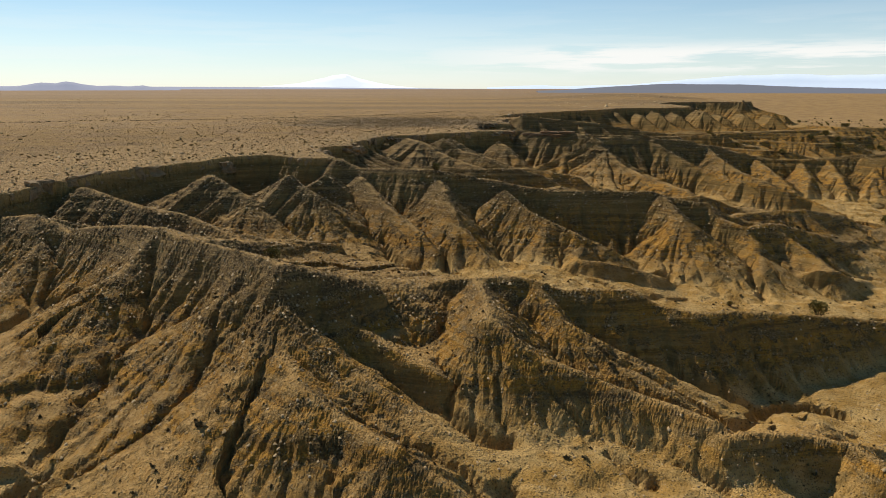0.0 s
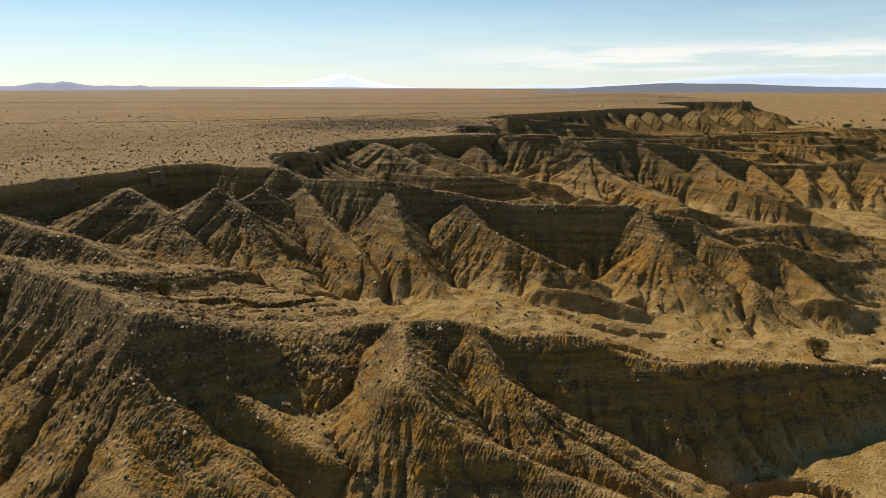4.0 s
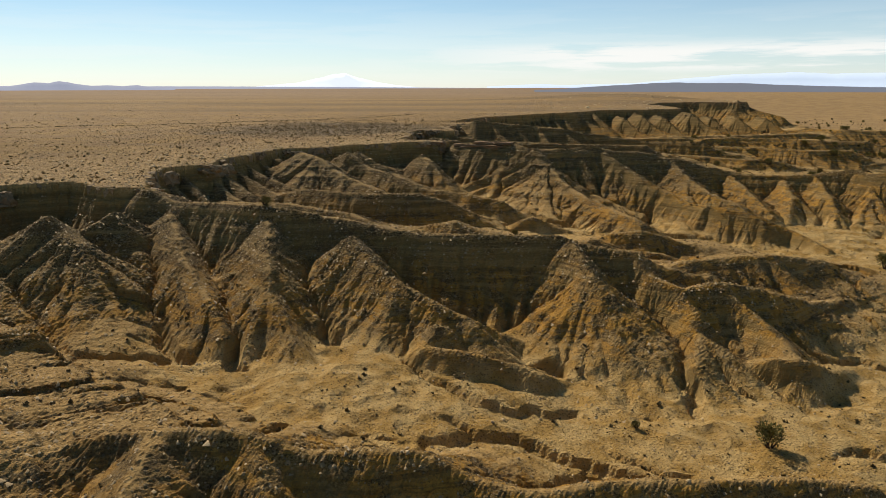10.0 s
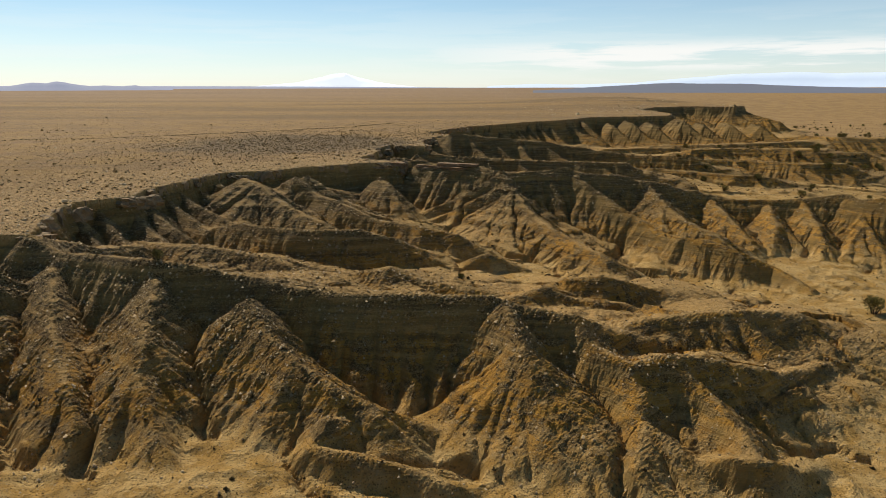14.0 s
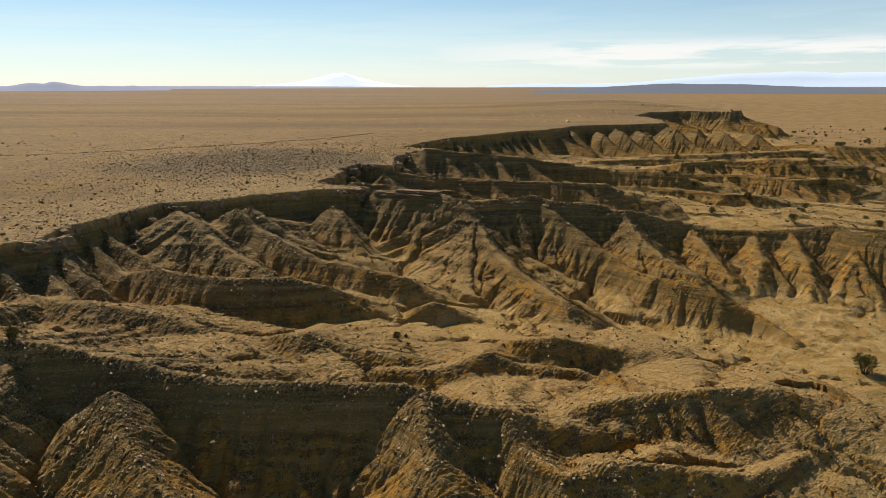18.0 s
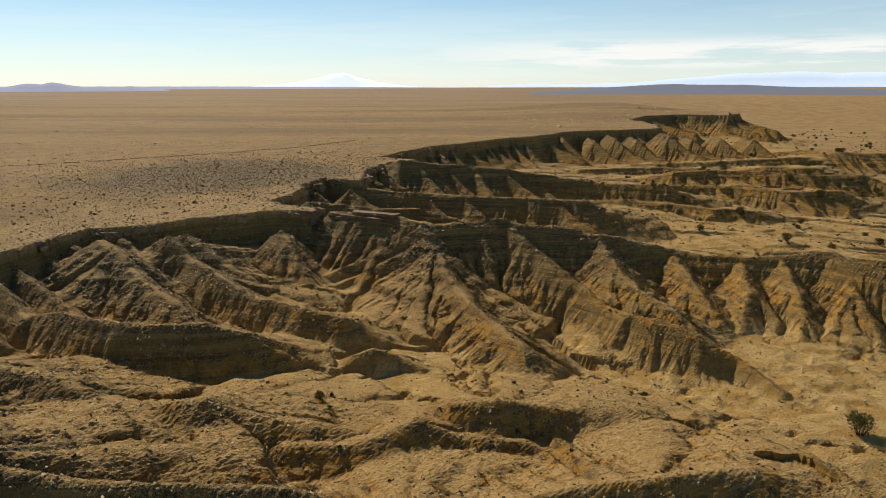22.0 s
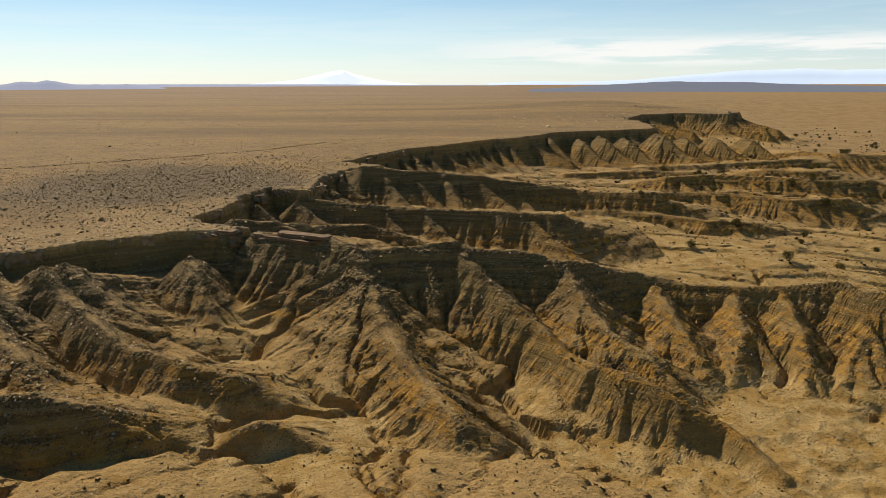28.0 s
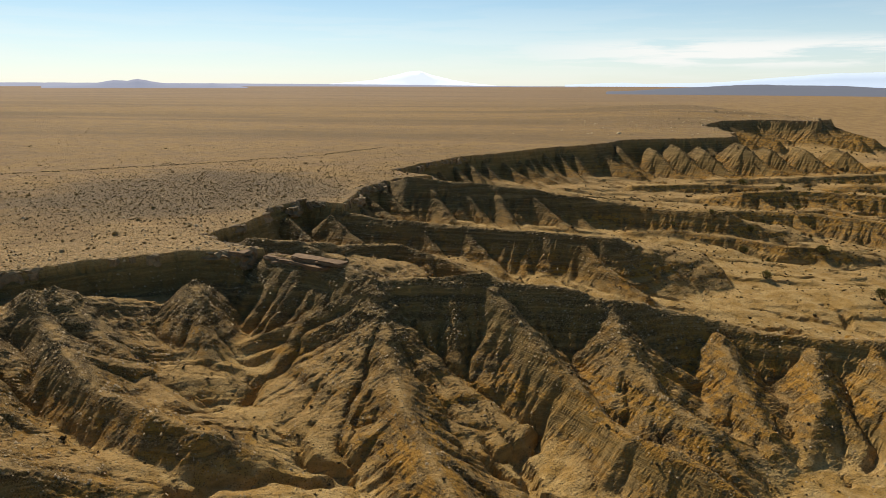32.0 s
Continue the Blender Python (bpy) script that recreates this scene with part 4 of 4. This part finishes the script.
# ---- junipers ----
def juniper(seed, width, height):
    """A bushy juniper: forked stems and a crown of many small sprays, with gaps."""
    rnd = random.Random(seed)
    top = new("juniper")
    bm = bmesh.new()
    tips = []
    for k in range(5):
        a = k * 1.26 + rnd.uniform(-0.4, 0.4)
        base, mid = Vector((0.1 * math.cos(a), 0.1 * math.sin(a), -0.25)), Vector((0.22 * width * math.cos(a), 0.22 * width * math.sin(a), 0.35 * height))
        end = Vector((0.38 * width * math.cos(a + 0.3), 0.38 * width * math.sin(a + 0.3), height * rnd.uniform(0.6, 0.85)))
        rings = []
        for p, r in ((base, 0.12), (mid, 0.07), (end, 0.02)):
            rings.append([bm.verts.new(p + Vector((r * math.cos(q * 1.257), r * math.sin(q * 1.257), 0))) for q in range(5)])
        for lo, hi in zip(rings[:-1], rings[1:]):
            for q in range(5):
                bm.faces.new((lo[q], lo[(q + 1) % 5], hi[(q + 1) % 5], hi[q]))
        tips += [mid, end]
    me = bpy.data.meshes.new("trunk")
    bm.to_mesh(me)
    bm.free()
    me.materials.append(BARK)
    under("trunk", me, top, "twisted grey-brown stems")
    verts, faces = [], []
    lobes = [(rnd.uniform(-0.28, 0.28) * width, rnd.uniform(-0.28, 0.28) * width, rnd.uniform(0.3, 0.72) * height, rnd.uniform(0.18, 0.30) * width) for _ in range(11)]
    for lx, ly, lz, lr in lobes:
        for _ in range(75):
            d = Vector((rnd.gauss(0, 1), rnd.gauss(0, 1), rnd.gauss(0, 1) + 0.25)).normalized()
            p = Vector((lx, ly, max(0.05, lz + d.z * lr * 0.9))) + Vector((d.x, d.y, 0)) * lr * rnd.uniform(0.65, 1.05)
            t = d.cross(Vector((rnd.uniform(-1, 1), rnd.uniform(-1, 1), 1))).normalized()
            s = rnd.uniform(0.07, 0.15) * width * 0.55
            out = (d + Vector((0, 0, 0.5))).normalized()
            n = len(verts)
            verts += [p - t * s * 0.5, p + t * s * 0.5, p + out * s * 1.3, p + d.cross(t) * s * 0.5 + out * s * 0.4]
            faces += [(n, n + 1, n + 2), (n + 1, n + 3, n + 2)]
    under("crown", solid("crown", verts, faces, NEEDLES), top, "dense dark green scale-leaf foliage")
    return tagged(top, "dark green juniper bush on bare sandy ground", "bush", "junipers on the valley floor")


JUNIPERS = [juniper(3, 3.0, 2.4), juniper(8, 2.3, 1.7), juniper(15, 3.4, 2.2), juniper(23, 1.7, 1.3)]
SPOTS = [(57.3, 105.5, 0, 1.0), (-22.8, 94.4, 1, 1.0), (112.9, 180.0, 0, 1.3), (44.5, 107.5, 3, 0.6)]
SPOTS += [(132.7, 329, 1, 1.2), (152.6, 326.5, 2, 1.0), (130, 300, 1, 1.1), (149.7, 286, 0, 1.0), (163.5, 288, 1, 1.1), (173.3, 327, 1, 1.1), (187, 304.5, 2, 0.9), (190, 317.6, 1, 0.9),
          (179, 445, 2, 1.1), (194, 425, 1, 1.3), (206, 408, 2, 1.1), (213.7, 408, 2, 1.2), (227, 400, 0, 1.1), (170, 466, 2, 1.3), (232, 395, 2, 1.0), (235, 389, 0, 1.0)]
SPOTS += [(166.4, 314.3, 3, 1.1), (242.7, 447, 1, 1.4), (258.7, 494, 2, 1.2), (279, 481, 0, 1.1), (297, 538, 2, 1.2), (308, 522, 0, 1.2), (225, 495, 1, 1.3), (117, 345, 3, 1.2), (139, 344, 3, 1.2), (138, 324, 3, 1.1),
          (220, 406, 2, 1.0), (223, 381, 0, 1.0), (243, 405.5, 2, 0.9), (239, 425, 1, 1.3), (-1.5, 144.4, 3, 1.1), (38, 174, 3, 0.9)]
_r = random.Random(5)
while len(SPOTS) < 120:
    jy = _r.uniform(330, 900)
    jx = _r.uniform(0.42, 0.66) * jy - 20 + _r.gauss(0, 12)
    if _r.random() < 0.35:
        jx = _r.uniform(0.30, 0.45) * jy + 40
    SPOTS.append((jx, jy, _r.randrange(4), _r.uniform(0.6, 1.2)))
heights, on_mesa, _f, _w = ground_z([p[0] for p in SPOTS], [p[1] for p in SPOTS])
first = set()
for (jx, jy, k, size), jz, jm in zip(SPOTS, heights, on_mesa):
    if jm > 0.5 and jy > 250:
        continue
    m = pose(jx, jy, float(jz) - 0.05, 0, 0, (jx * 37 + jy * 11) % 360) @ Matrix.Diagonal((size, size, size, 1))
    if k not in first:
        first.add(k)
        JUNIPERS[k].matrix_basis = m
    else:
        tree = copy_thing(JUNIPERS[k], m)
        tree.scale = (size, size, size)


# ---- scattered small growth and stones ----
def scatter(name, label, category, mat, xs, ys, sizes, shape, sink, seed, z=None):
    """Many small pieces on the ground in one mesh; shape: (verts, faces) of one piece about 1 m across."""
    if z is None:
        z = ground_z(xs, ys)[0]
    rng = np.random.RandomState(seed)
    v0, f0 = np.array(shape[0], float), np.array(shape[1], int)
    n, k = len(xs), len(v0)
    ang, sq = rng.uniform(0, 6.283, n), rng.uniform(0.7, 1.3, (n, 3))
    jit = 1 + rng.uniform(-0.28, 0.28, (n, k, 1))
    p = v0[None] * sq[:, None, :] * jit * np.array(sizes)[:, None, None]
    c, s = np.cos(ang)[:, None], np.sin(ang)[:, None]
    q = np.stack([p[..., 0] * c - p[..., 1] * s + np.array(xs)[:, None], p[..., 0] * s + p[..., 1] * c + np.array(ys)[:, None], p[..., 2] + (z - sink * np.array(sizes))[:, None]], -1)
    faces = (f0[None] + (np.arange(n) * k)[:, None, None]).reshape(-1, f0.shape[1])
    me = bpy.data.meshes.new(name)
    me.vertices.add(n * k)
    me.vertices.foreach_set("co", q.astype(np.float32).ravel())
    me.loops.add(faces.size)
    me.loops.foreach_set("vertex_index", faces.astype(np.int32).ravel())
    me.polygons.add(len(faces))
    me.polygons.foreach_set("loop_start", np.arange(0, faces.size, f0.shape[1], dtype=np.int32))
    me.update(calc_edges=True)
    me.materials.append(mat)
    return tagged(new(name, me), label, category, kind="stuff")


def tuft_shape(seed, blades=9):
    rnd = random.Random(seed)
    v, f = [], []
    for k in range(blades):
        a, tilt = rnd.uniform(0, 6.283), rnd.uniform(0.1, 0.95)
        d = Vector((math.cos(a) * tilt, math.sin(a) * tilt, 1.05 - 0.6 * tilt)).normalized()
        t = d.cross(Vector((0, 0, 1))).normalized() * 0.22
        o = Vector((d.x, d.y, 0)) * 0.12
        n = len(v)
        d.z *= 0.6
        v += [o - t, o + t, o + d * 0.62 + t * 0.5]
        f += [(n, n + 1, n + 2)]
        v += [o + d * 0.2 - t * 1.3, o + d * 0.25 + t * 1.3, o + d * 0.5 + Vector((0, 0, 0.12))]
        f += [(n + 3, n + 4, n + 5)]
    return v, f


def stone_shape():
    v = [(-0.5, -0.35, -0.2), (0.45, -0.45, -0.2), (0.5, 0.4, -0.2), (-0.4, 0.5, -0.2), (-0.35, -0.2, 0.35), (0.3, -0.3, 0.42), (0.33, 0.25, 0.3), (-0.28, 0.33, 0.38)]
    return v, [(4, 5, 6), (4, 6, 7), (0, 1, 5), (0, 5, 4), (1, 2, 6), (1, 6, 5), (2, 3, 7), (2, 7, 6), (3, 0, 4), (3, 4, 7)]


def chip_shape():
    """A sharp low stone: four sloping faces."""
    return [(-0.5, -0.4, -0.2), (0.5, -0.45, -0.2), (0.42, 0.5, -0.2), (-0.45, 0.4, -0.2), (0.08, 0.1, 0.5)], [(0, 1, 4), (1, 2, 4), (2, 3, 4), (3, 0, 4)]


def places(n, seed, x0, x1, y0, y1, keep):
    """Random places in a rectangle, thinned by keep(x, y, mesa, flank, flow, rng)."""
    rng = np.random.RandomState(seed)
    x, y = rng.uniform(x0, x1, n), rng.uniform(y0, y1, n)
    inside = np.abs(x) < 0.64 * y + 14
    x, y = x[inside], y[inside]
    dx, dy = rim_warp(x, y)
    sd = rim_field(x + dx, y + dy)[0]
    ok = keep(x, y, sd, rng.uniform(0, 1, len(x)))
    return x[ok], y[ok], rng


def mesa_keep(x, y, sd, r):
    clump = 0.5 + 0.8 * fbm(x, y, 16, 2)
    patch = np.exp(-(((x + 20) / 42) ** 2 + ((y - 318) / 44) ** 2))
    return (sd < -0.8) & (r < (0.15 + 0.85 * np.exp(sd / 45)) * (0.35 + 0.65 * np.clip(clump, 0, 1)) + 0.8 * patch)


px_, py_, rg = places(42000, 11, -190, 60, 95, 480, mesa_keep)
scatter("mesa_shrubs", "low dark dry shrubs dotted over the mesa top", "shrubs", SAGE, px_, py_, np.minimum(rg.gamma(2.0, 0.09, len(px_)) + 0.10, 0.7), tuft_shape(1), 0.05, 21)
px_, py_, rg = places(16000, 12, -190, 60, 95, 400, mesa_keep)
scatter("mesa_grass", "tufts of dry straw grass on the mesa top", "grass", GRASSY, px_, py_, rg.gamma(3.0, 0.12, len(px_)) + 0.12, tuft_shape(2), 0.05, 22)
px_, py_, rg = places(34000, 13, -190, 60, 95, 330, lambda x, y, sd, r: (sd < 0.2) & (r < 0.06 + 0.6 * np.exp(sd / 16)))
scatter("mesa_stones", "broken buff stones strewn along the mesa edge", "stones", RUBBLE, px_, py_, rg.gamma(2.0, 0.10, len(px_)) + 0.10, stone_shape(), 0.0, 23)
px_, py_, rg = places(26000, 14, -110, 190, 45, 330, lambda x, y, sd, r: (sd > 1.5) & (r < 0.5 + 0.9 * fbm(x, y, 9, 2)))
scatter("slope_rubble", "grey and pale shale rubble on the eroded slopes", "stones", RUBBLE, px_, py_, np.minimum(rg.gamma(1.8, 0.06, len(px_)) + 0.09, 0.32), stone_shape(), 0.0, 24)
px_, py_, rg = places(170000, 18, -110, 190, 45, 300, lambda x, y, sd, r: (sd > 0.8) & (r < 0.45 + 1.1 * fbm(x, y, 6, 2)))
cz, _m, cf, _w = ground_z(px_, py_)
some = rg.uniform(0, 1, len(px_)) < np.clip(0.12 + 0.9 * cf * step01(3, 11, cz + 3 * fbm(px_, py_, 8, 2)), 0, 1)
px_, py_, cz = px_[some], py_[some], cz[some]
scatter("slope_chips", "sharp chips of grey and buff shale strewn over the upper slopes", "stones", RUBBLE, px_, py_, np.minimum(rg.gamma(2.2, 0.06, len(px_)) + 0.12, 0.42), chip_shape(), 0.0, 29, cz)
px_, py_, rg = places(30000, 19, -90, 45, 245, 400, lambda x, y, sd, r: (sd < -1) & (r < 0.9 * np.exp(-(((x + 20) / 42) ** 2 + ((y - 318) / 44) ** 2)) * (1 + fbm(x, y, 12, 2))))
scatter("rim_shrubs", "dark low shrubs crowded on stony ground behind the rim", "shrubs", SAGE, px_, py_, rg.gamma(2.0, 0.08, len(px_)) + 0.12, tuft_shape(9, 5), 0.05, 30)
px_, py_, rg = places(60000, 15, -60, 300, 45, 420, lambda x, y, sd, r: (sd > 25) & (r < 0.35 + 0.9 * fbm(x, y, 12, 2)))
scatter("valley_shrubs", "small dark dry shrubs on the sandy valley floor", "shrubs", SAGE, px_, py_, (rg.gamma(1.8, 0.11, len(px_)) + 0.12) * (1 + 0.7 * step01(200, 400, py_)), tuft_shape(3, 7), 0.05, 25)
px_, py_, rg = places(30000, 16, 60, 900, 400, 1500, lambda x, y, sd, r: (sd > 12) & (r < (0.4 + 0.9 * fbm(x, y, 60, 2)) * step01(1000, 700, y)))
scatter("far_valley_shrubs", "dark shrubs scattered over the far valley plain", "shrubs", SAGE, px_, py_, (rg.gamma(2.0, 0.36, len(px_)) + 0.30) * (1 + step01(600, 1400, py_)), tuft_shape(4, 7), 0.05, 26)
px_, py_, rg = places(9000, 20, 60, 360, 560, 1080, lambda x, y, sd, r: (sd < -1) & (r < 0.9 * np.exp(sd / 40) * (0.6 + fbm(x, y, 25, 2))))
scatter("far_rim_stones", "pale boulders and stones strewn along the far rim", "stones", RUBBLE, px_, py_, rg.gamma(2.0, 0.26, len(px_)) + 0.25, stone_shape(), 0.0, 32)
px_, py_, rg = places(7000, 17, -560, 260, 330, 1000, lambda x, y, sd, r: (sd < -3) & (r < 0.12 + 0.7 * fbm(x, y, 70, 2)))
scatter("far_mesa_shrubs", "dark shrubs scattered over the far mesa plain", "shrubs", SAGE, px_, py_, rg.gamma(2.0, 0.16, len(px_)) + 0.15, tuft_shape(5), 0.05, 27)


# ---- caprock blocks along the rim ----
CAPS = [block_mesh("caprock_block", sx, sy, sz, k, SANDSTONE, jag=0.26) for sx, sy, sz, k in
        ((2.4, 1.6, 2.2, 3), (3.6, 1.7, 2.6, 11), (1.6, 1.3, 1.9, 19), (5.2, 1.8, 2.1, 29), (2.9, 1.5, 2.8, 37), (1.2, 1.0, 1.3, 43), (4.2, 1.5, 1.8, 51))]


def rim_walk(y0, y1, seed, every):
    """Places along the rim, with its heading, between two distances."""
    rnd = random.Random(seed)
    for (ax, ay), (bx, by) in zip(RIM[:-1], RIM[1:]):
        n = math.hypot(bx - ax, by - ay)
        if max(ay, by) < y0 or min(ay, by) > y1:
            continue
        at = rnd.uniform(0, every)
        while at < n:
            yield ax + (bx - ax) * at / n, ay + (by - ay) * at / n, math.degrees(math.atan2(by - ay, bx - ax)), rnd
            at += every * rnd.uniform(0.7, 1.6)


spots = list(rim_walk(100, 420, 4, 3.4))
ex, ey = np.array([s[0] for s in spots]), np.array([s[1] for s in spots])
qx, qy = ex.copy(), ey.copy()
for _ in range(12):
    dx, dy = rim_warp(qx, qy)
    qx, qy = ex - dx, ey - dy
for (sx, sy, turn, rnd), bx_, by_ in zip(spots, qx, qy):
    t = radians(turn)
    off = rnd.uniform(-0.9, -0.1)
    bx_, by_ = bx_ + off * math.sin(t), by_ - off * math.cos(t)
    table_z = 17.4 + 0.25 * float(fbm(np.array([bx_]), np.array([by_]), 25, 2)[0]) - (1.0 if by_ < 115 else 0.0)
    low = rnd.random() < 0.2
    ob = new("caprock_block", rnd.choice(CAPS))
    ob.matrix_world = pose(bx_ + (1.3 * math.sin(t) if low else 0), by_ - (1.3 * math.cos(t) if low else 0), table_z + (-0.9 if low else rnd.uniform(-0.30, 0.06)), rnd.uniform(-6, 6), rnd.uniform(-6, 6), turn + rnd.uniform(-30, 30)) @ Matrix.Diagonal((rnd.uniform(0.7, 1.2), rnd.uniform(0.7, 1.2), rnd.uniform(0.7, 1.15), 1))
    tagged(ob, "weathered buff sandstone block of the mesa caprock", "rock", "caprock blocks along the rim")

# the flat ledge of red sandstone that juts from the rim
ledge = tagged(new("sandstone_ledge"), "flat reddish sandstone ledge jutting from the mesa rim", "rock ledge")
for lx, ly, lz, sx, sy, sz, turn, seed in ((30.5, 249.0, 17.2, 6.5, 2.6, 0.9, -20, 41), (36.0, 246.2, 17.9, 6.8, 2.4, 0.8, -27, 47), (41.0, 243.6, 18.0, 5.5, 2.2, 0.7, -24, 53), (35.5, 246.2, 17.1, 12.5, 3.0, 1.1, -26, 59), (22.0, 250.0, 17.7, 4.5, 2.6, 0.8, -8, 61)):
    under("slab", block_mesh("slab", sx, sy, sz, seed, RED_LEDGE, cuts=5, jag=0.09), ledge).matrix_basis = pose(lx, ly, lz - 0.3, 0, 0, turn)


# ---- a dry ditch lined with shrubs on the mesa ----
def along(points, every, seed, spread):
    rnd = random.Random(seed)
    xs, ys = [], []
    for (ax, ay), (bx, by) in zip(points[:-1], points[1:]):
        n = max(1, int(math.hypot(bx - ax, by - ay) / every))
        for k in range(n):
            t = (k + rnd.random()) / n
            xs.append(ax + t * (bx - ax) + rnd.gauss(0, spread))
            ys.append(ay + t * (by - ay) + rnd.gauss(0, spread))
    return np.array(xs), np.array(ys)


dx_, dy_ = along(((-190, 312), (-140, 330), (-98, 345), (-83, 354), (-69, 367), (-35, 396), (-12, 423), (6, 460)), 0.7, 31, 0.35)
scatter("ditch_shrubs", "line of dark shrubs along a dry ditch on the mesa", "shrubs", SAGE, dx_, dy_, np.random.RandomState(8).uniform(0.35, 0.9, len(dx_)), tuft_shape(6), 0.05, 28)
